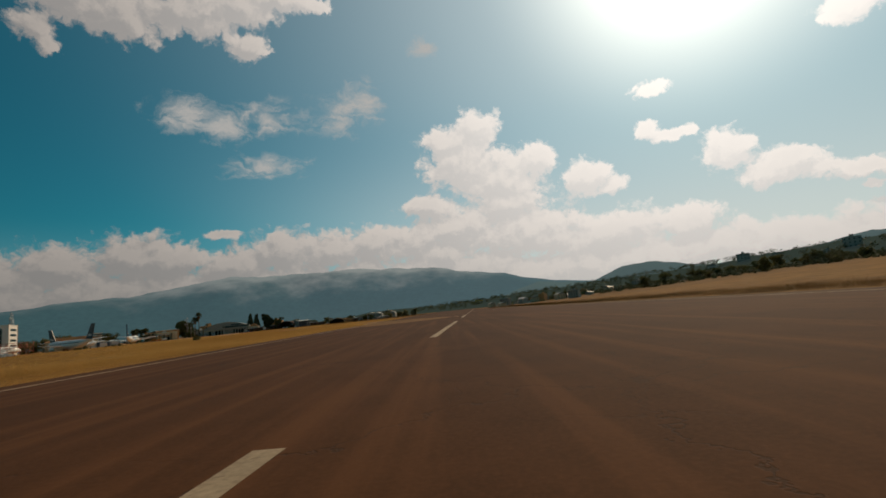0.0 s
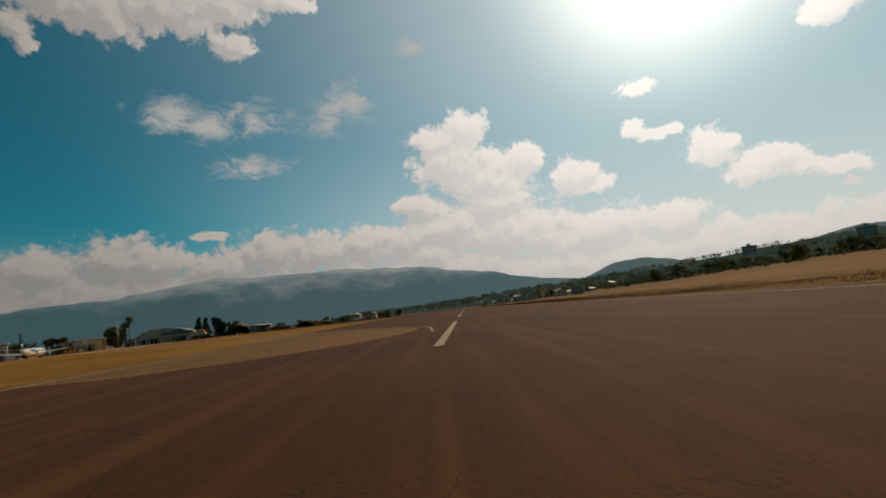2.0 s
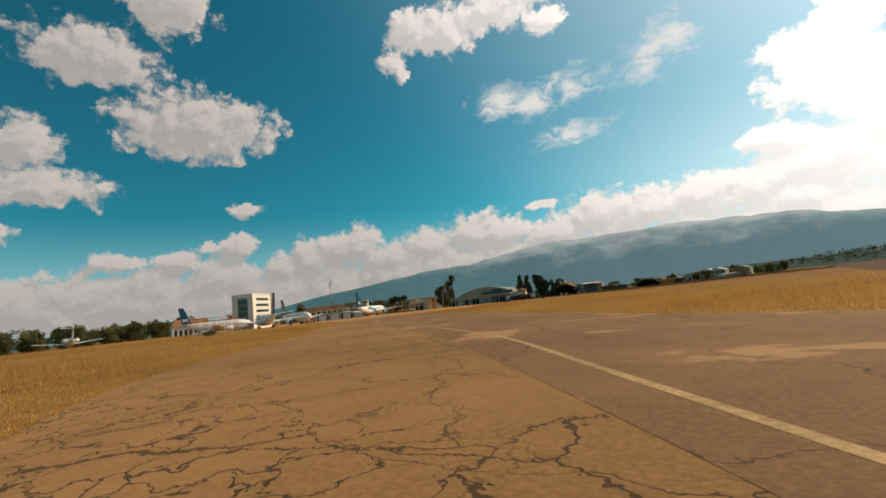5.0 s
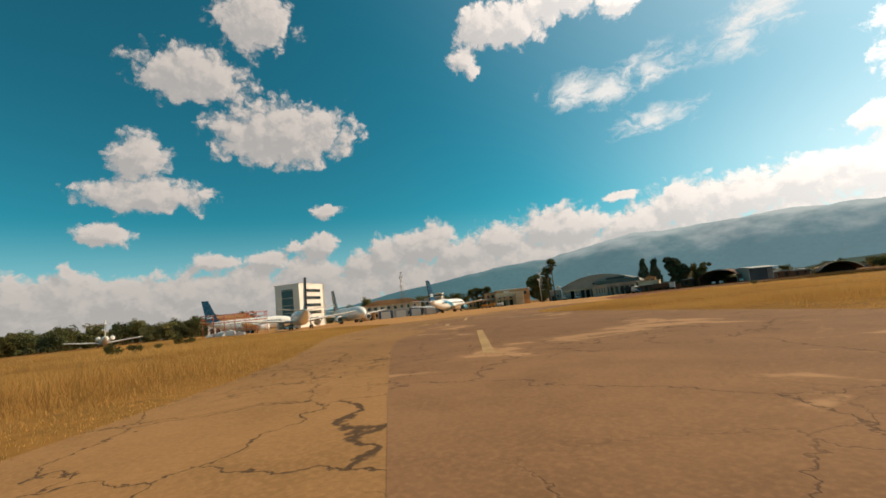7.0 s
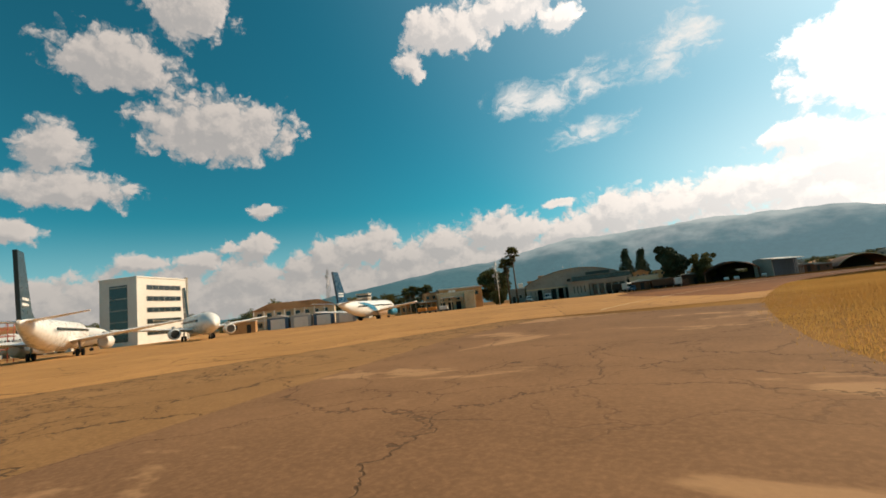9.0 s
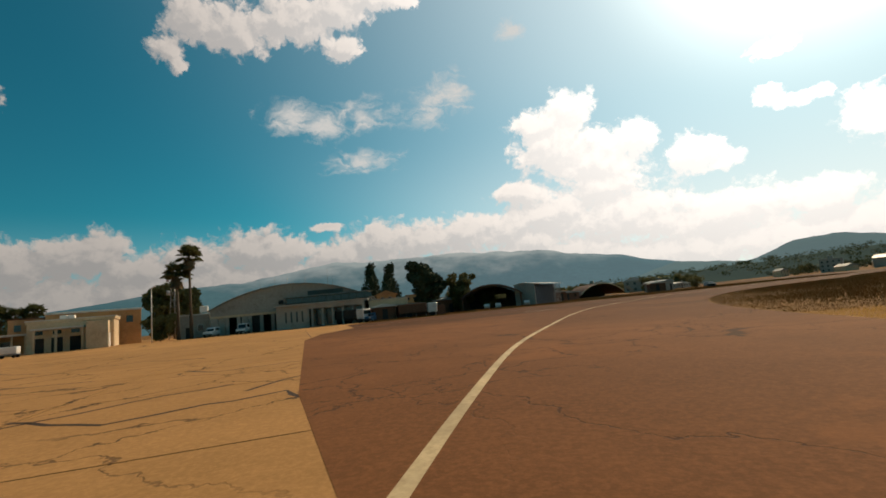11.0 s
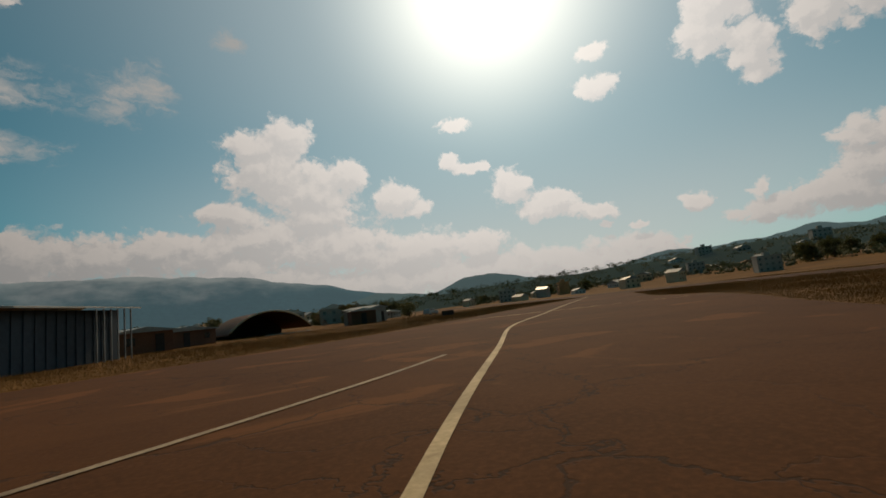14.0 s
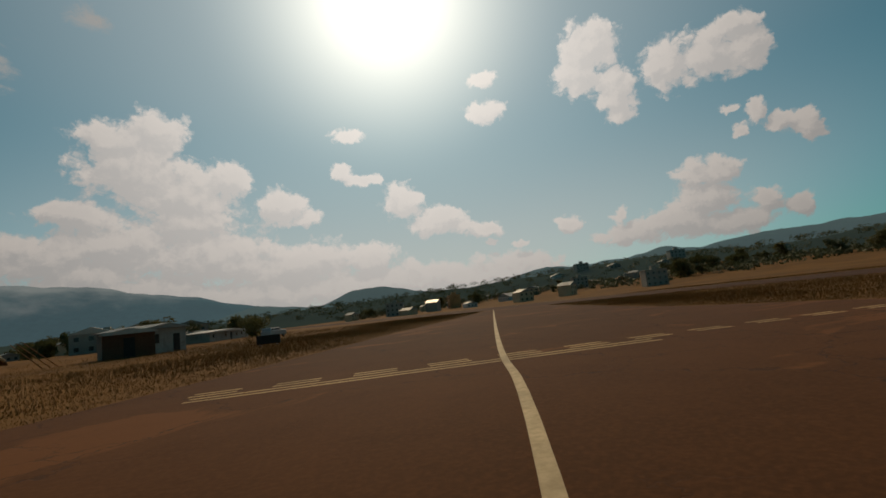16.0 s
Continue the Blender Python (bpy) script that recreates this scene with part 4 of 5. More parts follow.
    b = [bm.verts.new((x, y1, z)) for x, z in points]
    bm.faces.new(a)
    bm.faces.new(b[::-1])
    for i in range(len(points)):
        j = (i + 1) % len(points)
        bm.faces.new((a[i], b[i], b[j], a[j]))
    bmesh.ops.recalc_face_normals(bm, faces=bm.faces)
    return bm


def barrel(w, spring, top, y0, y1, thick, over=0.4):
    outer = arch_points(w + 2 * over, spring - 0.1, top + thick)
    inner = arch_points(w + 2 * over, spring - 0.1 - thick, top)
    pts = [(x - over, z) for x, z in outer] + [(x - over, z) for x, z in inner[::-1]]
    return extrude_profile(pts, y0, y1)


def windows(parent, xs, z0, z1, w, y=-0.03, name="window", mat=None):
    for x in xs:
        f = part(name, box((x - w / 2 - 0.07, y - 0.03, z0 - 0.07), (x + w / 2 + 0.07, y + 0.05, z1 + 0.07)), WHITE_WALL if mat is None else mat, parent)
        part("pane", box((x - w / 2, y - 0.045, z0), (x + w / 2, y - 0.02, z1)), DARK_GLASS, f)


def main_hangar():
    ob, w = between("hangar", (-183.0, 340.6), (-153.6, 350.6))
    depth, spring, top = 34.0, 5.0, 8.75
    part("roof", barrel(w, spring, top, -0.5, depth, 0.22), ROOF_SHEET, ob, "curved dull sheet roof")
    # gable over the doors, side and back walls, inner wall coloured dark for the shade inside
    arch = arch_points(w, spring, top)
    part("gable", extrude_profile([(0, 3.5), (w, 3.5)] + arch, 0.0, 0.35), GREY_PLASTER, ob)
    part("side_wall", box((0, 0.36, 0), (0.3, depth - 0.3, spring)), GREY_PLASTER, ob)
    part("side_wall", box((w - 0.3, 0.36, 0), (w, depth - 0.3, spring)), GREY_PLASTER, ob)
    part("back_wall", extrude_profile([(0, 0), (w, 0)] + arch, depth - 0.3, depth), GREY_PLASTER, ob)
    part("inner_wall", box((0.3, 5.0, 0), (w - 0.3, 5.2, 3.6)), PAINTED_DARK, ob)
    part("corner_pier", box((0.0, -0.1, 0), (1.4, 0.34, 3.5), 0.03), GREY_PLASTER, ob)
    for i in range(1, 7):
        part("door_pier", box((i * 2.15 + 0.6, -0.1, 0), (i * 2.15 + 1.25, 0.34, 3.5), 0.03), GREY_PLASTER, ob)
    part("lintel", box((0.0, -0.16, 3.3), (14.6, -0.01, 3.75), 0.02), CREAM, ob)
    # odd leaves take the near-black that paints the shaded inside
    for i in (0, 2, 3, 5):
        part("door_leaf", box((i * 2.15 + 1.45, 0.12, 0), (i * 2.15 + 2.6, 0.24, 3.3)), PAINTED_DARK if i % 2 else GREY_PLASTER, ob)
    for x in (2.2, 5.0, 7.5, 11.0, w * 0.5, w * 0.53):
        part("aerial", tube([(x + w * 0.22, 2.0, top - 1.2), (x + w * 0.22, 2.0, top + 1.0 + 0.12 * x)], [0.03, 0.015], 6), STEEL, ob)
    # upper glazed gallery over the office
    part("gallery", box((w * 0.47, -1.6, 4.75), (w * 0.99, -0.01, 6.0), 0.03), GREEN_PANEL, ob, "dark green glazed gallery")
    part("gallery_roof", box((w * 0.46, -2.0, 6.02), (w * 1.0, -0.01, 6.18), 0.02), ROOF_SHEET, ob)
    part("upper_gallery", box((w * 0.60, -0.5, 6.3), (w * 0.82, -0.02, 7.15), 0.02), GREEN_PANEL, ob)
    for i in range(11):
        x = w * 0.48 + i * 1.5
        part("gallery_pane", box((x, -1.64, 4.95), (x + 1.25, -1.605, 5.8)), DARK_GLASS, ob)
    part("vent", box((w * 0.415, -0.1, 5.0), (w * 0.445, -0.01, 5.75)), PAINTED_DARK, ob)
    tagged(ob, "large grey hangar with curved sheet roof", "hangar")
    # office block along the front
    off = empty("office_block", 0, 0)
    off.matrix_basis = ob.matrix_basis @ pose(w * 0.435, -5.0, 0)
    L = w * 0.53
    part("end_wall", box((0, 0, 0), (6.0, 0.35, 4.2), 0.03), GREY_PLASTER, off)
    part("end_wall", box((0, 0.36, 0), (0.3, 4.9, 4.2)), GREY_PLASTER, off)
    part("back_wall", box((6.0, 2.4, 0), (L, 2.7, 3.6)), GREY_PLASTER, off)
    part("roof", box((-0.3, -0.7, 4.2), (L + 0.6, 4.95, 4.55), 0.04), GREY_PLASTER, off)
    part("fascia", box((6.05, -0.5, 3.45), (L, -0.1, 4.19), 0.02), GREY_PLASTER, off)
    for i in range(4):
        part("slit_window", box((1.6 + i * 1.0, -0.05, 1.2), (1.9 + i * 1.0, 0.02, 3.2)), DARK_GLASS, off)
    for i in range(6):
        x = 6.4 + i * (L - 7.0) / 5
        part("column", box((x, -0.4, 0), (x + 0.4, 0.0, 3.45), 0.03), GREY_PLASTER, off)
        if i < 5:
            part("glass_bay", box((x + 0.5, 2.3, 0.3), (x + (L - 7.0) / 5 - 0.1, 2.39, 3.2)), DARK_GLASS, off)
    tagged(off, "low office front with slit windows and pillars", "office block")
    # lower annex past the office, with a small orange-roofed hut behind
    ann = empty("annex", 0, 0)
    ann.matrix_basis = ob.matrix_basis @ pose(w * 0.985, -3.6, 0)
    part("wall", box((0, 0, 0), (7.6, 6.0, 4.0), 0.03), CREAM, ann)
    part("roof", box((-0.2, -0.2, 4.0), (7.8, 6.2, 4.2), 0.02), GREY_PLASTER, ann)
    part("canopy", box((1.8, -1.8, 2.6), (7.4, -0.01, 2.75), 0.02), ROOF_SHEET, ann)
    for x in (2.0, 7.1):
        part("post", tube([(x, -1.6, 0), (x, -1.6, 2.6)], [0.06, 0.06], 8), STEEL, ann)
    # flat dark sheet, shade of the opening painted
    part("doorway", box((3.0, -0.06, 0), (6.4, 0.0, 2.4)), PAINTED_DARK, ann)
    tagged(ann, "tan single-storey annex with a canopy", "annex")
    hut = empty("roof_hut", 0, 0)
    hut.matrix_basis = ob.matrix_basis @ pose(w + 0.8, 8.0, 0)
    part("wall", box((0, 0, 0), (4.2, 3.6, 5.3), 0.02), ORANGE_WALL, hut)
    part("roof", extrude_profile([(-0.4, 5.3), (4.6, 5.3), (2.1, 6.3)], -0.4, 4.0), TERRACOTTA, hut)
    windows(hut, (1.3, 2.9), 3.9, 4.8, 0.7, mat=CREAM)
    tagged(hut, "small orange house with a tiled roof", "house")


main_hangar()


def terminal():
    ob, w = between("terminal_building", (-208.6, 326.5), (-199.4, 335.0))
    part("wall", box((0, 0, 0), (w, 9.0, 5.2), 0.04), CREAM, ob)
    part("parapet", box((-0.2, -0.2, 5.2), (w + 0.2, 9.2, 5.7), 0.04), CREAM, ob)
    part("roof_cap", box((-0.3, -0.3, 5.7), (w + 0.3, 9.3, 5.85), 0.02), PALE_ROOF, ob)
    part("porch_roof", box((1.0, -2.6, 4.0), (w - 4.2, -0.01, 4.3), 0.03), PALE_ROOF, ob, "pale porch roof slab")
    for x in (1.2, 4.2, w - 4.6):
        part("porch_column", box((x, -2.4, 0), (x + 0.35, -2.05, 4.0), 0.02), CREAM, ob)
    part("stair_block", box((w - 3.8, -3.2, 0), (w - 0.6, -0.02, 4.9), 0.03), CREAM, ob)
    part("white_door", box((w - 0.58, -2.8, 0), (w - 0.5, -0.6, 2.6)), WHITE_WALL, ob)
    # doorways are dark sheets on the wall, their inner shade painted
    for x in (1.6, 4.2, 6.8):
        part("doorway", box((x - 0.8, -0.06, 0), (x + 0.8, 0.0, 2.6)), PAINTED_DARK, ob)
    windows(ob, (1.6, 4.2, 6.8), 3.2, 3.9, 1.2, mat=CREAM)
    for x in (4.0, 5.2):
        part("roof_box", box((x, 3.0, 5.86), (x + 1.0, 4.4, 6.6), 0.03), WHITE_WALL, ob)
    tagged(ob, "cream terminal building with a pale roof edge and porch", "terminal building")
    low, w2 = between("terminal_wing", (-219.2, 316.4), (-209.4, 327.2))
    part("wall", box((0, 2.0, 0), (w2, 9.0, 3.4), 0.03), ORANGE_WALL, low)
    part("roof", box((-0.4, -0.2, 3.4), (w2, 9.4, 3.75), 0.04), PALE_ROOF, low, "pale flat roof edge")
    for i in range(9):
        x = 0.2 + i * (w2 - 0.6) / 8
        part("post", box((x, 0.1, 0), (x + 0.25, 0.35, 3.4), 0.02), CREAM, low)
    windows(low, [1.5 + i * 2.0 for i in range(6)], 1.0, 2.5, 1.3, y=1.96, mat=CREAM)
    part("chimney", box((7.4, 5.0, 3.76), (9.2, 7.0, 5.6), 0.03), CREAM, low)
    tagged(low, "long low terminal wing with a pale roof", "terminal wing")


terminal()


def rear_block():
    ob, w = between("terminal_rear_block", (-214.9, 334.3), (-204.8, 346.3))
    part("wall", box((0, 0, 0), (w, 7.0, 7.2), 0.04), ORANGE_WALL, ob, "orange plaster wall")
    part("roof_cap", box((-0.2, -0.2, 7.2), (w + 0.2, 7.2, 7.55), 0.03), PALE_ROOF, ob, "pale roof edge")
    windows(ob, [1.6 + i * 2.4 for i in range(int(w / 2.4))], 4.6, 6.0, 1.2, mat=ORANGE_WALL)
    tagged(ob, "orange plaster block behind the cream terminal", "terminal building")
    ob, w = between("terminal_annex", (-218.6, 330.4), (-215.2, 334.2))
    part("wall", box((0, 0, 0), (w, 6.0, 6.6), 0.04), TERRACOTTA, ob, "terracotta wall")
    part("roof_cap", box((-0.15, -0.15, 6.6), (w + 0.15, 6.15, 6.8), 0.02), RUST, ob)
    windows(ob, (1.4, 3.6), 4.4, 5.6, 1.0, mat=TERRACOTTA)
    tagged(ob, "terracotta-red annex beside the orange block", "terminal building")
    ob, w = between("passenger_hall", (-273.8, 224.8), (-269.8, 241.2))
    part("wall", box((0, 0, 0), (w, 8.0, 5.0), 0.04), WHITE_WALL, ob)
    part("roof", extrude_profile([(-0.6, 5.0), (w + 0.6, 5.0), (w - 1.5, 8.2), (1.5, 8.2)], -0.8, 8.8), TERRACOTTA, ob, "red tiled roof")
    # dark sheets stand in for the shade within the archways
    for i in range(7):
        part("archway", box((0.8 + i * 2.2, -0.05, 0), (2.3 + i * 2.2, 0.0, 3.2)), PAINTED_DARK, ob)
    tagged(ob, "white hall with archways under a red roof", "passenger hall")


rear_block()


def second_hangar():
    ob, w = between("hangar", (-138.0, 366.5), (-124.4, 367.2))
    top, spring, depth = 5.4, 3.0, 14.0
    part("roof", barrel(w, spring, top, -0.2, depth, 0.16, 0.3), RUST, ob, "dark rusty barrel roof")
    for x0 in (0, w - 0.3):
        part("side_wall", box((x0, 0, 0), (x0 + 0.3, depth, spring)), RUST, ob)
    part("back_post", box((w * 0.3, depth - 0.4, 0), (w * 0.3 + 0.3, depth - 0.1, 4.2)), RUST, ob)
    # screen and walls coloured near-black, painting the shade under the roof
    part("back_screen", box((0.3, depth - 0.3, 0), (w - 0.3, depth - 0.1, 2.3)), PAINTED_DARK, ob)
    part("back_wall", box((0.3, depth - 0.3, 2.301), (w * 0.3, depth - 0.1, 3.9)), PAINTED_DARK, ob)
    part("back_wall", box((w * 0.72, depth - 0.3, 2.301), (w - 0.3, depth - 0.1, 3.9)), PAINTED_DARK, ob)
    part("back_gable", extrude_profile([(w * 0.03, 3.3), (w * 0.97, 3.3)] + arch_points(w * 0.94, 3.3, top - 0.1), depth - 0.28, depth - 0.12), PAINTED_DARK, ob)
    for k in range(5):
        part("roof_rib", tube([(x, 0.2 + k * 3.2, z - 0.12) for x, z in arch_points(w, spring, top, 14)], [0.07] * 15, 6), STEEL, ob)
    tagged(ob, "open dark hangar with a rusty barrel roof", "hangar")
    bx, w = between("clad_hangar", (-126.0, 370.6), (-121.4, 368.8))
    side = 13.0
    part("front_wall", extrude_profile([(0, 0), (w, 0), (w, 4.9), (w * 0.35, 5.15), (0, 4.8)], 0, 0.25), GREY_PLASTER, bx, "pale grey front wall")
    part("side_wall", box((w - 0.2, 0.26, 0), (w, side, 4.6)), NAVY_SHEET, bx, "dark blue clad side")
    part("far_wall", box((0, 0.26, 0), (0.2, side, 4.2)), GREY_PLASTER, bx)
    part("back_wall", box((0.2, side - 0.2, 0), (w - 0.2, side, 4.2)), GREY_PLASTER, bx)
    part("roof", extrude_profile([(-0.3, 4.82), (w * 0.35, 5.18), (w + 1.7, 4.6), (w + 1.7, 4.72), (w * 0.35, 5.32), (-0.3, 4.96)], 0.1, side + 0.8), PALE_ROOF, bx, "thin pale roof with overhang")
    for k in range(6):
        part("post", box((w + 1.4, side - 0.4 - k * 0.9, 0), (w + 1.5, side - 0.3 - k * 0.9, 4.55)), STEEL, bx)
    for k in range(12):
        part("cladding_rib", box((w + 0.001, 0.8 + k * 1.0, 0), (w + 0.06, 0.95 + k * 1.0, 4.55)), NAVY_SHEET, bx)
    tagged(bx, "grey and dark blue clad hangar with overhanging roof", "hangar")


second_hangar()


def third_hangar():
    ob, w = between("hangar", (-108.0, 411.5), (-94.8, 415.0))
    part("roof", barrel(w, 1.0, 4.0, 0, 16.0, 0.2, 0.2), RUST, ob, "dark low barrel roof")
    part("front_rim", tube([(x, -0.05, z + 0.1) for x, z in arch_points(w, 1.0, 4.05, 20)], [0.16] * 21, 6), CREAM, ob, "pale arched rim")
    # back wall coloured dark for the shade under the arch
    part("back_wall", extrude_profile([(0, 0), (w, 0)] + arch_points(w, 1.0, 4.0), 15.6, 15.9), PAINTED_DARK, ob)
    for k in range(3):
        part("orange_prop", tube([(w + 0.3 + k * 0.5, -0.2, 2.6), (w + 2.6 + k * 0.6, -0.6, 0)], [0.055, 0.055], 6), TERRACOTTA, ob)
    for k in range(4):
        part("plank", box((w * 0.35 + k * 0.3, -2.4 + k * 0.45, 0.02), (w * 0.95, -2.15 + k * 0.45, 0.12)), PALE_ROOF, ob)
    tagged(ob, "low dark arched hangar with a pale rim", "hangar")


third_hangar()


def shed(name, p, q, depth, height, wall, roof, label, seed, lean=0.6):
    r = random.Random(seed)
    ob, w = between(name, p, q)
    part("wall", box((0, 0, 0), (w, depth, height), 0.02), wall, ob)
    part("roof", extrude_profile([(-0.25, height + 0.001), (w + 0.25, height + 0.001), (w + 0.25, height + 0.12), (w / 2, height + lean), (-0.25, height + 0.12)], -0.4, depth + 0.3), roof, ob)
    n = max(int(w / 3), 1)
    for i in range(n):
        x = (i + 0.5) * w / n
        if i == n // 2:
            part("door", box((x - 0.5, -0.05, 0), (x + 0.5, -0.005, min(2.1, height - 0.2))), PAINTED_DARK, ob)
        elif r.random() < 0.8:
            windows(ob, (x,), height * 0.42, height * 0.78, 0.9, mat=wall)
    return tagged(ob, label, "shed")


shed("shed", (-150.5, 343.5), (-147.0, 345.5), 4.0, 2.5, RUST, PALE_ROOF, "small brown shed with a pale roof", 1)
shed("shed", (-163.0, 366.0), (-148.0, 371.0), 7.0, 2.9, GREY_PLASTER, ROOF_SHEET, "long grey shed under a pale sheet roof", 2)
shed("shed", (-146.0, 371.0), (-138.0, 377.0), 6.0, 3.1, RUST, ROOF_SHEET, "rust-brown shed behind the wall", 3)
shed("shed", (-116.0, 394.0), (-109.5, 402.0), 8.0, 2.1, RUST, ROOF_SHEET, "brown shed beside the clad hangar", 4)
shed("shed", (-118.5, 388.0), (-113.5, 392.0), 6.0, 2.4, RUST, ROOF_SHEET, "low brown lean-to shed", 5)
shed("shed", (-87.5, 413.8), (-82.9, 413.6), 6.0, 2.5, RUST, PALE_ROOF, "low hut with a bright pale roof", 6)
shed("shed", (-83.8, 414.9), (-79.2, 419.2), 6.0, 2.8, GREY_PLASTER, ROOF_SHEET, "low grey hut by the field road", 7)
shed("shed", (-69.3, 459.3), (-57.1, 478.2), 6.0, 1.9, GREY_PLASTER, PALE_ROOF, "grey workshop with a pale roof", 8)


def yard_wall():
    ob, w = between("yard_wall", (-147.5, 347.0), (-138.5, 350.5))
    for i in range(5):
        part("panel", box((i * w / 5 + 0.1, 0, 0), ((i + 1) * w / 5 - 0.02, 0.2, 2.0), 0.02), RUST, ob)
        part("pier", box((i * w / 5 - 0.1, -0.06, 0), (i * w / 5 + 0.1, 0.26, 2.15), 0.02), GREY_PLASTER, ob)
    tagged(ob, "rusty brown sheet wall between piers", "wall")


yard_wall()


def office_tower():
    ob, w = between("office_tower", (-241.0, 249.6), (-250.4, 264.4))
    d, h = 11.0, 17.0
    part("wall", box((0, 0, 0), (w, d, h), 0.05), WHITE_WALL, ob)
    part("parapet", box((-0.15, -0.15, h), (w + 0.15, d + 0.15, h + 0.4), 0.03), WHITE_WALL, ob)
    part("edge_fin", box((w, -0.2, 0), (w + 0.6, 0.5, h + 0.8), 0.03), GREY_PLASTER, ob)
    for i in range(5):
        z = 2.2 + i * 2.95
        f = part("window_band", box((3.0, -0.06, z - 0.1), (w - 2.2, 0.02, z + 1.25)), GREY_PLASTER, ob)
        for j in range(6):
            x = 3.15 + j * (w - 5.5) / 6
            part("pane", box((x, -0.10, z), (x + (w - 5.5) / 6 - 0.15, -0.062, z + 1.15)), DARK_GLASS, f)
    part("glass_front", box((-0.08, d * 0.25, 1.0), (0.02, d * 0.72, h - 1.6)), DARK_GLASS, ob, "tall dark glass strip")
    for i in range(5):
        part("floor_line", box((-0.12, d * 0.25, 3.0 + i * 2.95), (-0.085, d * 0.72, 3.25 + i * 2.95)), GREY_PLASTER, ob)
    tagged(ob, "white five-storey office block with ribbon windows", "office building")


office_tower()


def mast(x, y, h, label, wide=1.0):
    ob = empty("radio_mast", x, y)
    for sx, sy in ((-1, -1), (1, -1), (1, 1), (-1, 1)):
        part("leg", tube([(sx * 0.9 * wide, sy * 0.9 * wide, 0), (sx * 0.3 * wide, sy * 0.3 * wide, h * 0.92)], [0.07 * wide, 0.05 * wide], 5), STEEL, ob)
    n = int(h / 1.6)
    for i in range(n):
        z = i * h * 0.92 / n
        r0, r1 = wide * (0.9 - 0.6 * i / n), wide * (0.9 - 0.6 * (i + 1) / n)
        z1 = z + h * 0.92 / n
        part("brace", tube([(-r0, -r0, z), (r1, -r1, z1)], [0.035 * wide, 0.035 * wide], 4), STEEL, ob)
        part("brace", tube([(r0, r0, z), (-r1, r1, z1)], [0.035 * wide, 0.035 * wide], 4), STEEL, ob)
        part("brace", tube([(-r0, r0, z), (-r1, -r1, z1)], [0.035 * wide, 0.035 * wide], 4), STEEL, ob)
    part("tip", tube([(0, 0, h * 0.9), (0, 0, h)], [0.06, 0.02], 6), STEEL, ob)
    for z in (0.62, 0.8):
        part("aerial_drum", tube([(-0.8, -0.5, h * z), (-1.3, -0.9, h * z)], [0.55 * wide, 0.55 * wide], 12), AIR_GREY, ob)
    tagged(ob, label, "radio mast")


mast(-398, 414.5, 41.5, "tall lattice radio mast with drum aerials", 2.0)
mast(-202.0, 352.5, 17.0, "thin lattice mast behind the terminal")


def control_block():
    ob = empty("control_block", -262, 328.5, 0, 40)
    part("wall", box((0, 0, 0), (9.5, 8, 8.2), 0.04), GREY_PLASTER, ob)
    part("cab", box((5.2, -0.4, 8.2), (9.9, 6.0, 10.0), 0.05), WHITE_WALL, ob, "white upper cabin")
    part("cab_glass", box((5.1, -0.45, 8.7), (10.0, 5.0, 9.5)), DARK_GLASS, ob)
    part("roof", box((4.9, -0.8, 10.0), (10.2, 6.4, 10.25), 0.03), WHITE_WALL, ob)
    windows(ob, (1.6, 4.6, 7.6), 4.6, 6.2, 1.1)
    windows(ob, (1.6, 4.6, 7.6), 1.2, 2.8, 1.1)
    tagged(ob, "grey block with a white upper cabin", "control building")


control_block()


def two_storey():
    ob, w = between("airport_building", (-248.0, 283.0), (-233.0, 303.0))
    part("wall", box((0, 0, 0), (w, 10, 6.0), 0.04), CREAM, ob)
    part("roof", extrude_profile([(-0.8, 6.0), (w + 0.8, 6.0), (w - 5, 8.2), (5, 8.2)], -0.8, 10.8), TERRACOTTA, ob, "hipped orange tile roof")
    part("balcony", box((0, -1.6, 2.9), (w, -0.01, 3.15), 0.02), WHITE_WALL, ob)
    for i in range(9):
        x = 0.1 + i * (w - 0.4) / 8
        part("pillar", box((x, -1.5, 0), (x + 0.3, -1.2, 6.0), 0.02), WHITE_WALL, ob)
    windows(ob, [1.8 + i * 2.9 for i in range(8)], 3.9, 5.2, 1.4)
    windows(ob, [1.8 + i * 2.9 for i in range(8)], 0.9, 2.3, 1.4)
    tagged(ob, "two-storey cream building with orange tiled roof", "airport building")
    for k, (mat, label) in enumerate(((BLUE_SHEET, "blue steel store shed"), (AIR_GREY, "grey steel store shed"), (BLUE_SHEET, "blue steel store shed"), (AIR_GREY, "grey steel store shed"))):
        c, s = math.cos(radians(53)), math.sin(radians(53))
        x, y = -228 + c * k * 6.2, 277 + s * k * 6.2
        st, w2 = between("store_shed", (x, y), (x + c * 5.6, y + s * 5.6))
        part("wall", box((0, 0, 0), (w2, 6, 3.2), 0.03), mat, st)
        part("roof", extrude_profile([(-0.2, 3.2), (w2 + 0.2, 3.2), (w2 / 2, 4.0)], -0.2, 6.2), PALE_ROOF, st)
        part("door", box((0.9, -0.06, 0), (w2 - 0.9, -0.005, 2.8)), WHITE_WALL, st)
        tagged(st, label, "shed", "store sheds by the apron")


two_storey()


# ---- aircraft ----
def airliner(x, y, turn, label, fin_mat, length=34.0, stripe_mat=None, t_tail=False):
    """Nose to +x."""
    ob = empty("airliner", x, y, 0, turn)
    r, zc, L = 1.9, 3.1, length
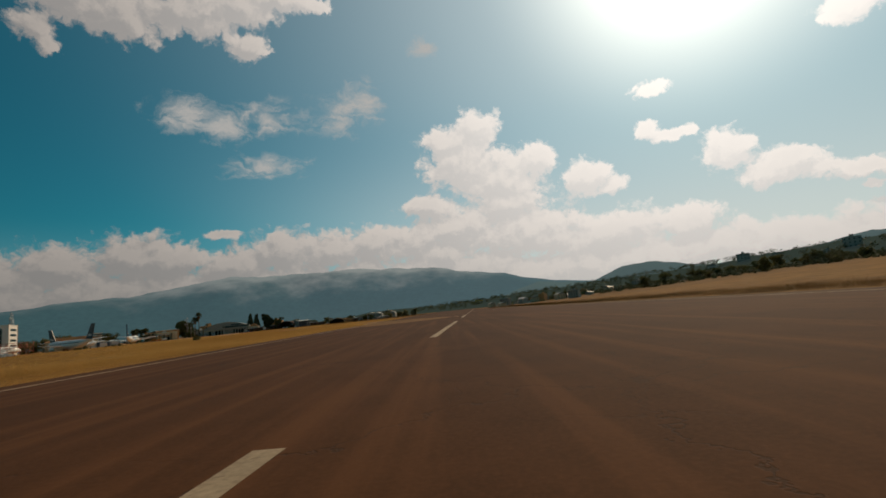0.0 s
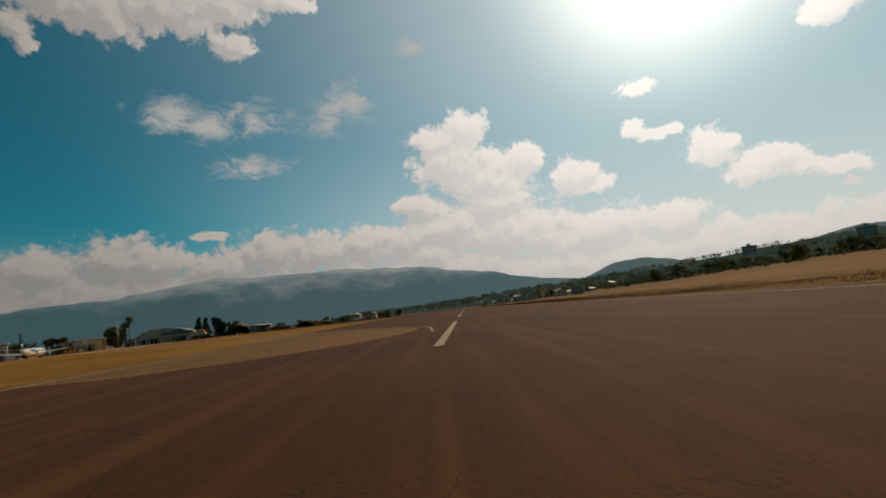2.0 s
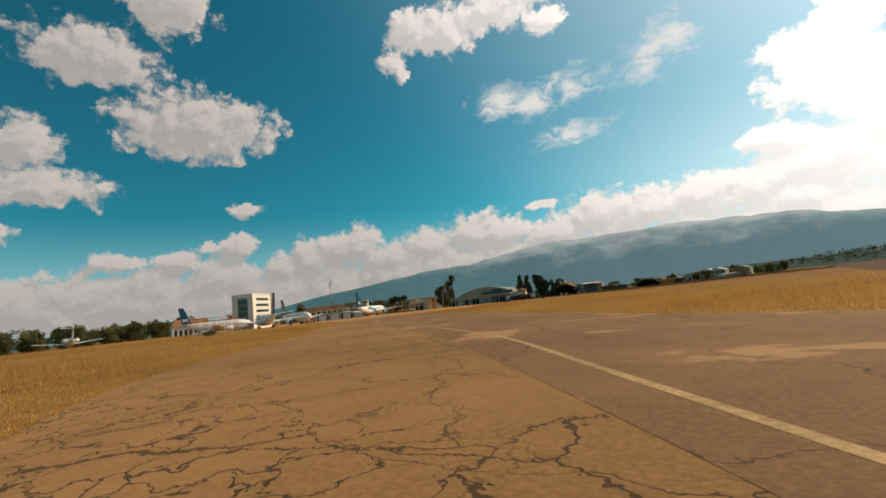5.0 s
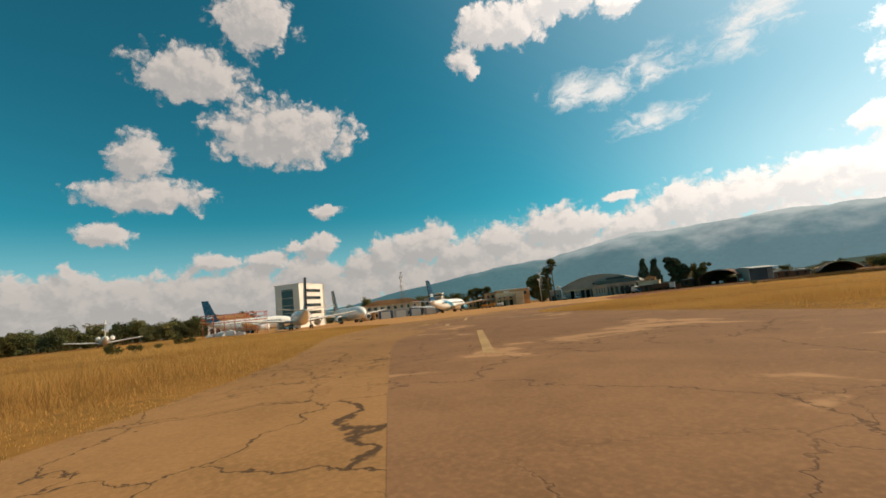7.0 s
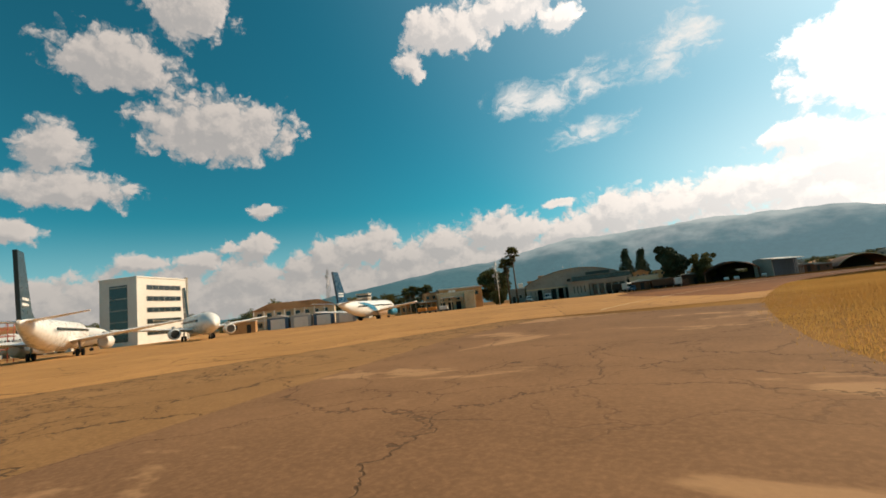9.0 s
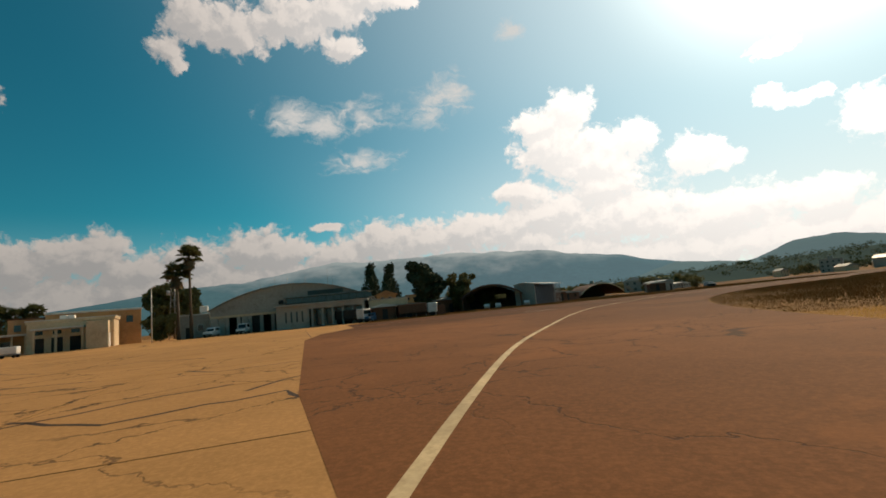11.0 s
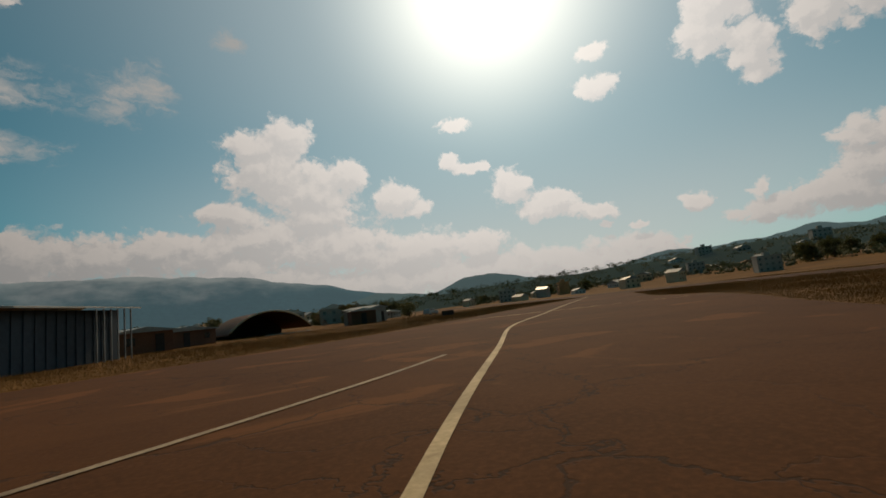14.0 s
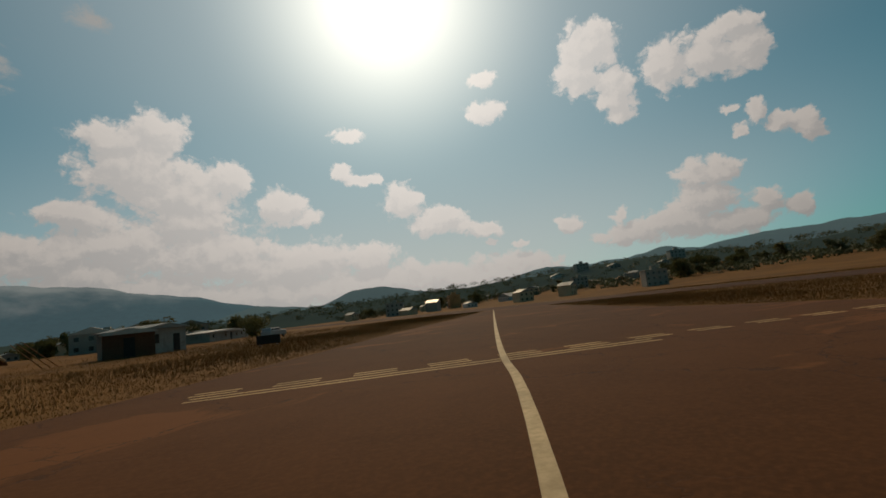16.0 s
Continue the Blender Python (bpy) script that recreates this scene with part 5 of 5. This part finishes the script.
    st = [(0, 0.10, -0.5), (0.6, 0.7, -0.35), (1.6, 1.2, -0.15), (3.2, 1.65, 0), (5.5, 1.9, 0), (L * 0.62, 1.9, 0), (L * 0.75, 1.65, 0.25), (L * 0.87, 1.05, 0.8), (L * 0.97, 0.45, 1.3), (L, 0.15, 1.5)]
    part("fuselage", tube([(-s, 0, zc + dz) for s, _, dz in st], [q for _, q, _ in st], 22, 1.08), AIR_WHITE, ob)
    if stripe_mat:
        bm = bmesh.new()
        S, Q, Z = [a for a, _, _ in st], [b for _, b, _ in st], [c for _, _, c in st]
        for sd in (1, -1):
            rows = []
            for k in range(13):
                a = -0.75 + 2.32 * k / 12
                u = k / 12
                row = []
                for j in range(6):
                    s = L * (0.40 + 0.30 * u + (0.06 + 0.14 * u) * j / 5)
                    q, dz = np.interp(s, S, Q) * 1.012, np.interp(s, S, Z)
                    row.append(bm.verts.new((-s, q * 1.08 * math.cos(a) * sd, zc + dz + q * math.sin(a))))
                rows.append(row)
            for a, b in zip(rows, rows[1:]):
                for j in range(5):
                    f = bm.faces.new((a[j], a[j + 1], b[j + 1], b[j]))
                    f.smooth = True
        bmesh.ops.recalc_face_normals(bm, faces=bm.faces)
        part("tail_stripe", bm, stripe_mat, ob, "broad blue tail sweep")
    bm = bmesh.new()
    for k in range(int((L - 12) / 0.55)):
        for sd in (-1, 1):
            add_box(bm, (-5.2 - k * 0.55 - 0.13, sd * 1.86 - 0.05, zc + 0.42), (-5.2 - k * 0.55 + 0.13, sd * 1.86 + 0.05, zc + 0.78))
    tagged(part("cabin_windows", bm, DARK_GLASS, ob), kind="stuff")
    bm = bmesh.new()
    add_box(bm, (-2.6, -1.0, zc + 0.55), (-1.85, 1.0, zc + 1.0), 0.15)
    part("windscreen", bm, DARK_GLASS, ob)

    def wing(name, root, tip, chord0, chord1, thick, mat):
        bm = bmesh.new()
        rings = []
        for (px, py, pz), ch, th in ((root, chord0, thick), (tip, chord1, thick * 0.4)):
            rings.append([bm.verts.new(p) for p in ((px, py, pz), (px - ch * 0.3, py, pz + th / 2), (px - ch, py, pz), (px - ch * 0.3, py, pz - th / 2))])
        a, b = rings
        for j in range(4):
            bm.faces.new((a[j], a[(j + 1) % 4], b[(j + 1) % 4], b[j]))
        bm.faces.new(a[::-1])
        bm.faces.new(b)
        bmesh.ops.recalc_face_normals(bm, faces=bm.faces)
        return part(name, bm, mat, ob)

    for sd in (-1, 1):
        wing("wing", (-L * 0.36, sd * 1.3, zc - 1.0), (-L * 0.55, sd * 14.5, zc + 0.4), 6.5, 1.6, 0.75, AIR_WHITE)
        if t_tail:
            wing("tailplane", (-L * 0.97, sd * 0.1, zc + 7.0), (-L * 1.04, sd * 5.0, zc + 7.1), 2.6, 1.2, 0.25, AIR_WHITE)
            ex, ez, ey = L * 0.74, zc + 0.9, 2.6
        else:
            wing("tailplane", (-L * 0.90, sd * 0.5, zc + 1.5), (-L * 1.0, sd * 6.2, zc + 2.1), 3.2, 1.2, 0.3, AIR_WHITE)
            ex, ez, ey = L * 0.36, zc - 1.5, 4.9
        nac = part("engine", tube([(-ex + 1.5, sd * ey, ez), (-ex + 1.2, sd * ey, ez), (-ex - 0.8, sd * ey, ez), (-ex - 2.4, sd * ey, ez + 0.05)], [0.86, 1.02, 0.98, 0.6], 16), stripe_mat or AIR_WHITE, ob)
        part("intake", tube([(-ex + 1.53, sd * ey, ez), (-ex + 1.5, sd * ey, ez)], [0.78, 0.78], 16), PAINTED_DARK, nac)
        part("pylon", box((-ex - 2.0, sd * ey - 0.15, ez + 0.6), (-ex + 0.6, sd * ey + 0.15, ez + 1.5), 0.05), AIR_GREY, ob)
        leg = part("main_leg", tube([(-L * 0.50, sd * 2.6, 0.5), (-L * 0.50, sd * 2.5, zc - 0.9)], [0.13, 0.16], 8), AIR_GREY, ob)
        for k in (-0.3, 0.3):
            part("wheel", tube([(-L * 0.50, sd * 2.6 + k - 0.15, 0.52), (-L * 0.50, sd * 2.6 + k + 0.15, 0.52)], [0.52, 0.52], 14), TYRE, leg)
    leg = part("nose_leg", tube([(-3.6, 0, 0.35), (-3.6, 0, zc - 1.6)], [0.09, 0.12], 8), AIR_GREY, ob)
    for k in (-0.22, 0.22):
        part("wheel", tube([(-3.6, k - 0.1, 0.34), (-3.6, k + 0.1, 0.34)], [0.34, 0.34], 12), TYRE, leg)
    fin = extrude_profile([(-L * 0.80, zc + 1.4), (-L * 0.99, zc + 1.6), (-L * 1.04, zc + 9.0), (-L * 0.97, zc + 9.0), (-L * 0.87, zc + 2.6)], -0.2, 0.2)
    f = part("fin", fin, fin_mat, ob, "coloured tail fin")
    for k, (a, b) in enumerate(((3.2, 3.5), (3.8, 4.1))):
        part("marking", box((-L * 0.985, -0.24, zc + a), (-L * 0.915, 0.24, zc + b)), AIR_WHITE, f)
    return tagged(ob, label, "airliner", "airliners on the apron")


airliner(-211.0, 308.5, 116.0, "white airliner with a blue tail sweep", AIR_NAVY, 34.0, AIR_BLUE)
airliner(-203.5, 231.5, 161.0, "white airliner seen tail on, grey fin", AIR_TEAL, 33.0)
airliner(-192.5, 248.8, -10.0, "white airliner with a dark teal fin", AIR_TEAL, 30.0)
airliner(-226.0, 241.0, 70.0, "white airliner with a dark blue fin", AIR_NAVY, 28.0)
airliner(-345.0, 197.0, 176.0, "far white airliner with a high tailplane", AIR_WHITE, 28.0, None, True)


# ---- vehicles ----
def car(x, y, turn, label, paint=CAR_WHITE, high=1.75):
    ob = empty("car", x, y, 0, turn)
    body = extrude_profile([(-2.15, 0.35), (2.1, 0.35), (2.15, 0.95), (1.1, 1.08), (-2.1, 1.05)], -0.85, 0.85)
    bmesh.ops.bevel(body, geom=list(body.edges), offset=0.06, segments=1, affect="EDGES")
    part("body", body, paint, ob)
    cab = extrude_profile([(-2.05, 1.02), (1.05, 1.02), (0.35, high), (-1.95, high)], -0.76, 0.76)
    bmesh.ops.bevel(cab, geom=list(cab.edges), offset=0.05, segments=1, affect="EDGES")
    cabin = part("cabin", cab, paint, ob)
    part("windscreen", extrude_profile([(1.0, 1.1), (1.04, 1.1), (0.42, high - 0.1), (0.38, high - 0.1)], -0.66, 0.66), DARK_GLASS, cabin)
    for sd in (-1, 1):
        part("side_window", box((-1.75, sd * 0.765 - 0.01, 1.15), (0.3, sd * 0.765 + 0.01, high - 0.16)), DARK_GLASS, cabin)
        part("headlight", box((2.1, sd * 0.6 - 0.16, 0.7), (2.17, sd * 0.6 + 0.16, 0.88), 0.02), AIR_WHITE, ob)
        for wx in (-1.35, 1.35):
            w = part("wheel", tube([(wx, sd * 0.74 - 0.1, 0.34), (wx, sd * 0.74 + 0.1, 0.34)], [0.34, 0.34], 14), TYRE, ob)
            part("rim", tube([(wx, sd * 0.85 - 0.01, 0.34), (wx, sd * 0.85 + 0.01, 0.34)], [0.2, 0.2], 10), STEEL, w)
    part("bumper", box((2.1, -0.8, 0.38), (2.25, 0.8, 0.58), 0.03), PAINTED_DARK, ob)
    return tagged(ob, label, "car", "parked cars")


car(-181.0, 338.4, -70, "white off-road car parked at the hangar doors")
car(-175.2, 339.6, -66, "white van parked at the hangar doors", CAR_WHITE, 1.95)
car(-151.0, 344.0, -100, "dark pickup beside the annex", BLUE_SHEET, 1.7)
car(-66.0, 428.0, 40, "pale car on the field road", AIR_GREY, 1.5)


def truck(x, y, turn, label, load):
    ob = empty("truck", x, y, 0, turn)
    part("cab", box((2.2, -1.05, 0.7), (4.0, 1.05, 2.5), 0.1), CAR_WHITE, ob)
    part("windscreen", box((3.98, -0.9, 1.5), (4.04, 0.9, 2.2)), DARK_GLASS, ob)
    part("chassis", box((-3.2, -0.5, 0.55), (3.6, 0.5, 0.8), 0.02), PAINTED_DARK, ob)
    part("load", box((-3.3, -1.15, 0.85), (2.0, 1.15, 2.6), 0.12), load, ob)
    for wx in (-2.4, -1.3, 3.0):
        for sd in (-1, 1):
            part("wheel", tube([(wx, sd * 0.9 - 0.14, 0.48), (wx, sd * 0.9 + 0.14, 0.48)], [0.48, 0.48], 14), TYRE, ob)
    return tagged(ob, label, "truck")


truck(-155.5, 344.5, -20, "white-cabbed truck beside the annex", PAINTED_DARK)
truck(-143.5, 347.0, 20, "small truck with a rusty box", RUST)


def cart(x, y, turn, mat, label):
    ob = empty("baggage_cart", x, y, 0, turn)
    part("deck", box((-1.3, -0.7, 0.45), (1.3, 0.7, 0.6), 0.02), STEEL, ob)
    part("cover", box((-1.25, -0.68, 0.6), (1.25, 0.68, 1.65), 0.1), mat, ob)
    part("drawbar", tube([(1.3, 0, 0.45), (2.1, 0, 0.35)], [0.04, 0.04], 6), STEEL, ob)
    for wx in (-0.9, 0.9):
        for sd in (-1, 1):
            part("wheel", tube([(wx, sd * 0.6 - 0.07, 0.25), (wx, sd * 0.6 + 0.07, 0.25)], [0.25, 0.25], 10), TYRE, ob)
    return tagged(ob, label, "baggage cart", "carts by the airliner")


cart(-201.5, 311.5, 35, DIRTY_ORANGE, "baggage cart under an orange cover")
cart(-199.0, 313.3, 35, DIRTY_ORANGE, "baggage cart under an orange cover")
cart(-196.4, 315.4, 35, CAR_WHITE, "baggage cart under a white cover")


def water_tank(x, y, turn):
    ob = empty("water_tank", x, y, 0, turn)
    part("drum", tube([(-0.6 + 0.15 * k, 0, 0.72) for k in range(9)], [0.44 + 0.03 * (k % 2) for k in range(9)], 18), CAR_WHITE, ob)
    for sx in (-0.4, 0.4):
        part("cradle", box((sx - 0.06, -0.4, 0), (sx + 0.06, 0.4, 0.34)), STEEL, ob)
    return tagged(ob, "white ribbed drum tank on a steel cradle", "water tank", "drum tanks before the hangar")


water_tank(-129.6, 364.6, 5)
water_tank(-123.4, 366.4, 5)
water_tank(-132.0, 364.0, 5)


def field_sign():
    ob = empty("field_sign", -76.9, 393.6, 0, -35)
    part("board", box((-0.95, -0.1, 0.2), (0.95, 0.1, 0.9), 0.03), PAINTED_DARK, ob)
    for x in (-0.7, 0.7):
        part("leg", box((x - 0.05, -0.05, -0.1), (x + 0.05, 0.05, 0.2)), STEEL, ob)
    tagged(ob, "dark taxiway sign board on two legs", "sign")


field_sign()


def scaffold():
    """Red tube scaffold round white pieces of an aircraft."""
    ob, w = between("scaffold", (-206.4, 206.6), (-202.6, 222.6))
    n, d, h = 7, 5.0, 6.2
    for i in range(n):
        x = i * w / (n - 1)
        for y in (0.0, d):
            part("standard", tube([(x, y, 0), (x, y, h)], [0.07, 0.07], 6), RED_TUBE, ob)
        for z in (2.1, 4.1, h - 0.05):
            part("transom", tube([(x, -0.2, z), (x, d + 0.2, z)], [0.055, 0.055], 5), RED_TUBE, ob)
        if i < n - 1:
            a, b = (0.1, h - 0.2) if i % 2 else (h - 0.2, 0.1)
            part("brace", tube([(x, -0.06, a), (x + w / (n - 1), -0.06, b)], [0.05, 0.05], 5), RED_TUBE, ob)
            part("board", box((x + 0.1, 0.3, 4.16), (x + w / (n - 1) - 0.1, 1.3, 4.22)), RUST, ob)
    for y in (0.0, d):
        for z in (2.0, 4.0, 5.1, h):
            part("ledger", tube([(-0.3, y, z), (w + 0.3, y, z)], [0.06, 0.06], 5), RED_TUBE, ob)
    tagged(ob, "red tube scaffold standing over white aircraft pieces", "scaffold")
    r = random.Random(14)
    for k in range(6):
        x, y = r.uniform(1.5, w - 1.5), r.uniform(1.2, d - 1.2)
        q = empty("aircraft_panel", 0, 0)
        q.matrix_basis = ob.matrix_basis @ pose(x, y, 0, 0, 0, r.uniform(-40, 40))
        ln, hh = r.uniform(1.4, 2.4), r.uniform(1.0, 2.0)
        part("skin", extrude_profile([(-ln, 0.12), (ln, 0.12), (ln * 0.9, hh * 0.7), (0, hh), (-ln * 0.8, hh * 0.8)], -0.5, 0.5), AIR_WHITE, q)
        for sx in (-0.8, 0.8):
            part("trestle", box((sx * ln - 0.1, -0.45, 0), (sx * ln + 0.1, 0.45, 0.12)), RUST, q)
        tagged(q, "dismantled white aircraft panel on low trestles", "aircraft panel", "aircraft pieces under the scaffold")


RED_TUBE = material("red_painted_tube", (0.40, 0.10, 0.055), 0.6, scale=1.0, vary=0.4, bump=0.05)
scaffold()


def lamp_pole(x, y, h):
    ob = empty("lamp_pole", x, y)
    part("pole", tube([(0, 0, 0), (0, 0, h)], [0.11, 0.07], 8), PALE_ROOF, ob)
    part("arm", tube([(0, 0, h - 0.1), (0.9, -0.3, h + 0.15)], [0.05, 0.04], 6), PALE_ROOF, ob)
    part("lamp_head", box((0.7, -0.45, h + 0.08), (1.3, -0.2, h + 0.22), 0.03), AIR_GREY, ob)
    tagged(ob, "slim pale lamp pole beside the palms", "lamp pole")


lamp_pole(-187.0, 331.0, 9.6)


def pump_house():
    ob = empty("pump_house", -189.0, 339.5, 0, 36)
    part("wall", box((0, 0, 0), (5.2, 4.0, 4.4), 0.04), GREY_PLASTER, ob)
    part("roof", box((-0.2, -0.2, 4.4), (5.4, 4.2, 4.65), 0.03), PALE_ROOF, ob)
    part("door", box((1.0, -0.05, 0), (2.0, -0.005, 2.1)), PAINTED_DARK, ob)
    windows(ob, (3.6,), 1.4, 2.5, 0.9)
    tagged(ob, "small grey flat-roofed pump house beside the hangar", "pump house")
    tank = empty("roof_tank", 0, 0)
    tank.matrix_basis = ob.matrix_basis @ pose(3.4, 1.2, 4.65)
    part("tank", box((0, 0, 0.25), (1.5, 1.5, 1.55), 0.1), WHITE_WALL, tank)
    for x in (0.15, 1.35):
        part("bearer", box((x - 0.1, 0.1, 0), (x + 0.1, 1.4, 0.25)), GREY_PLASTER, tank)
    tagged(tank, "white square water tank on a flat roof", "water tank")


pump_house()
shed("kiosk", (-221.0, 263.5), (-217.5, 268.5), 3.0, 2.8, ORANGE_WALL, PALE_ROOF, "orange plaster kiosk by the apron edge", 21)


# ---- the town beyond ----
HOUSE_MATS = [(CREAM, ROOF_SHEET), (GREY_PLASTER, PALE_ROOF), (ORANGE_WALL, TERRACOTTA), (WHITE_WALL, ROOF_SHEET), (GREY_PLASTER, ROOF_SHEET)]


def house(k, x, y, w, d, storeys, turn):
    wall, roof = HOUSE_MATS[k % 5]
    ob = empty("house", x, y, rise(x, y) - 0.3, turn)
    h = 3.1 * storeys + 0.3
    part("wall", box((-w / 2, -d / 2, -2.0), (w / 2, d / 2, h), 0.03), wall, ob)
    if storeys < 3:
        part("roof", extrude_profile([(-w / 2 - 0.4, h), (w / 2 + 0.4, h), (0, h + w * 0.18)], -d / 2 - 0.4, d / 2 + 0.4), roof, ob)
    else:
        part("roof", box((-w / 2 - 0.2, -d / 2 - 0.2, h), (w / 2 + 0.2, d / 2 + 0.2, h + 0.5), 0.03), wall, ob)
        part("stair_head", box((-1.5, -1.5, h + 0.5), (1.5, 1.5, h + 2.7), 0.03), wall, ob)
    for s in range(storeys):
        for i in range(max(int(w / 3), 2)):
            xx = -w / 2 + (i + 0.5) * w / max(int(w / 3), 2)
            f = part("window", box((xx - 0.6, -d / 2 - 0.05, s * 3.1 + 1.2), (xx + 0.6, -d / 2 + 0.05, s * 3.1 + 2.5)), DARK_GLASS, ob)
    labels = {1: "small single-storey town house with a pitched roof", 2: "two-storey town house with a pitched roof", 3: "flat-roofed three-storey town block", 4: "tall flat-roofed town block with rows of windows"}
    return tagged(ob, labels[storeys], "house", "town houses beyond the field")


rng = random.Random(5)
PROTO = [house(k, 70 + 30 * k, 600 + 14 * (k % 3), 9 + k % 4 * 2, 8, 1 + (k * 7) % 4 // (1 + k % 2), 200 + 20 * k) for k in range(10)]


LOW = [ob for ob in PROTO if ob.dimensions.z == 0 and len(ob.children) < 6] or PROTO[:3]


def town(az, dist, eye, size=1.0, low=False):
    x, y = eye[0] - math.sin(radians(az)) * dist, eye[1] + math.cos(radians(az)) * dist
    if -50 < x < 60:             # the runway strip stays open
        x = -60 - rng.uniform(0, 60) if x < 5 else 70 + rng.uniform(0, 60)
    s = size * rng.uniform(0.8, 1.2)
    copy_thing(rng.choice(LOW if low else PROTO), pose(x, y, rise(x, y) - 0.3, 0, 0, az + rng.uniform(-35, 35)) @ Matrix.Diagonal((s, s, s, 1)))


for k in range(38):
    town(rng.uniform(-14, 33), rng.uniform(400, 640), (0, 60), 0.8)
for k in range(30):
    a = rng.uniform(-100, -22)
    town(a, rng.uniform(600, 720), (-60, 180), 0.75)
for k in range(16):
    town(rng.uniform(-4, 14), rng.uniform(320, 420), (-94, 195), 0.6, True)

for az, d, s in ((-40.5, 800, 1.3), (-43.5, 830, 1.5), (-46.8, 830, 1.9), (-51.5, 815, 1.5), (-53.2, 840, 1.7), (-62, 800, 1.2), (-71, 810, 1.4), (-79, 830, 1.5)):
    x, y = VIEW[0] - math.sin(radians(az)) * d, VIEW[1] + math.cos(radians(az)) * d
    up = math.tan(radians(2.9)) * 1000 * math.sin(math.pi * min((d - 625) / 375, 1) / 2) ** 1.3
    copy_thing(PROTO[3 + int(-az) % 5], pose(x, y, up - 3.0, 0, 0, az + 12) @ Matrix.Diagonal((s, s, s, 1)))


def yellow_hall():
    ob = empty("hall", 68, 1030, 9.0, 178)
    part("wall", box((-11, -6, -6), (11, 6, 4.5), 0.05), GREY_PLASTER, ob)
    part("roof", extrude_profile([(-11.6, 4.5), (11.6, 4.5), (7, 8.2), (-7, 8.2)], -6.6, 6.6), YELLOW_ROOF, ob, "bright yellow sheet roof")
    windows(ob, (-8, -4, 0, 4, 8), 1.2, 2.8, 1.6, y=-6.03)
    tagged(ob, "hall with a bright yellow roof on the hillside", "hall")


YELLOW_ROOF = material("yellow_roof_sheet", (0.75, 0.48, 0.10), 0.6, scale=0.5, vary=0.3, bump=0.1)
yellow_hall()

# ---- apron slabs and cracks ----
def crack_line(points, seed, width=0.13):
    """A tarred crack wandering through points."""
    r = random.Random(seed)
    way = []
    for (x0, y0), (x1, y1) in zip(points, points[1:]):
        n = max(int(math.dist((x0, y0), (x1, y1)) / 0.7), 1)
        for k in range(n):
            s = k / n
            way.append((x0 + (x1 - x0) * s + r.gauss(0, 0.10), y0 + (y1 - y0) * s + r.gauss(0, 0.10)))
    way.append(points[-1])
    bm = ribbon(way, width, 0.0292)
    return tagged(part("tarred_crack", bm, TAR), "dark tarred crack wandering over concrete slabs", "crack", kind="structure")


crack_line([(-138.6, 265.4), (-133, 264.6), (-130.2, 266.8), (-126, 264.2), (-122.6, 264.9), (-119, 266)], 1)
crack_line([(-130.0, 270.0), (-126.9, 269.5), (-125.2, 271.8), (-123.4, 270.1)], 2)
crack_line([(-127.7, 260.2), (-128.6, 263.5), (-127.2, 266.0), (-129.4, 269.5), (-127.4, 273.2)], 3)
crack_line([(-132.3, 277.2), (-130.5, 276.2), (-128.1, 277.9), (-125.8, 275.6), (-126.2, 272.0)], 4)
crack_line([(-141, 258), (-136.8, 259.5), (-133.2, 257.4), (-130.5, 259.6), (-127.7, 260.2)], 5)
crack_line([(-124.7, 271.6), (-123.1, 274.5), (-124.4, 277.5), (-121.6, 281.0)], 6, 0.08)
crack_line([(-146, 270), (-141.5, 272.0), (-139.8, 275.4), (-135.0, 276.1)], 7)
crack_line([(-150, 283), (-144.3, 281.2), (-140.4, 283.8), (-136, 282.6)], 8)


def apron_slabs():
    """Square concrete slabs in tarred joints; the joint bed lies under them."""
    u, n = Vector((0.5, -0.866)), Vector((0.866, 0.5))
    size = 6.1
    me = bpy.data.meshes.new("slab")
    bm = box((-size / 2 + 0.02, -size / 2 + 0.02, 0), (size / 2 - 0.02, size / 2 - 0.02, 0.027), 0.006)
    bm.to_mesh(me)
    bm.free()
    me.materials.append(SLAB)
    apron = [ob for ob in bpy.data.objects if ob.name.startswith("apron")][0]
    r = random.Random(3)
    spots = []
    for i in range(-13, 9):
        for j in range(-10, 10):
            p = n * (22.7 + (i + 0.5) * size) + u * (-294.0 + (j + 0.5) * size)
            spots.append((p.x, p.y))
    ok = inside(np.array(spots), APRON_AREA)
    corners = [ok]
    for dx, dy in ((3, 3), (-3, 3), (3, -3), (-3, -3)):
        corners.append(inside(np.array(spots) + [dx, dy], APRON_AREA))
    ok = np.all(corners, axis=0)
    made = 0
    bed = bmesh.new()
    for (x, y), good in sorted(zip(spots, ok), key=lambda s: math.dist(s[0], (-124, 262))):
        if not good or made >= 300:
            continue
        ob = new("slab", me)
        ob.parent = apron
        ob.matrix_basis = pose(x, y, r.uniform(-0.0006, 0.0006), r.uniform(-0.015, 0.015), r.uniform(-0.015, 0.015), -60 + 90 * r.randrange(4))
        a, b = u * (size / 2 + 0.03), n * (size / 2 + 0.03)
        q = Vector((x, y))
        bed.faces.new([bed.verts.new((*(q + s), 0.0212)) for s in (a + b, a - b, -a - b, -a + b)])
        made += 1
    bmesh.ops.recalc_face_normals(bed, faces=bed.faces)
    part("joint_bed", bed, TAR, apron, "dark tarred joints")


apron_slabs()
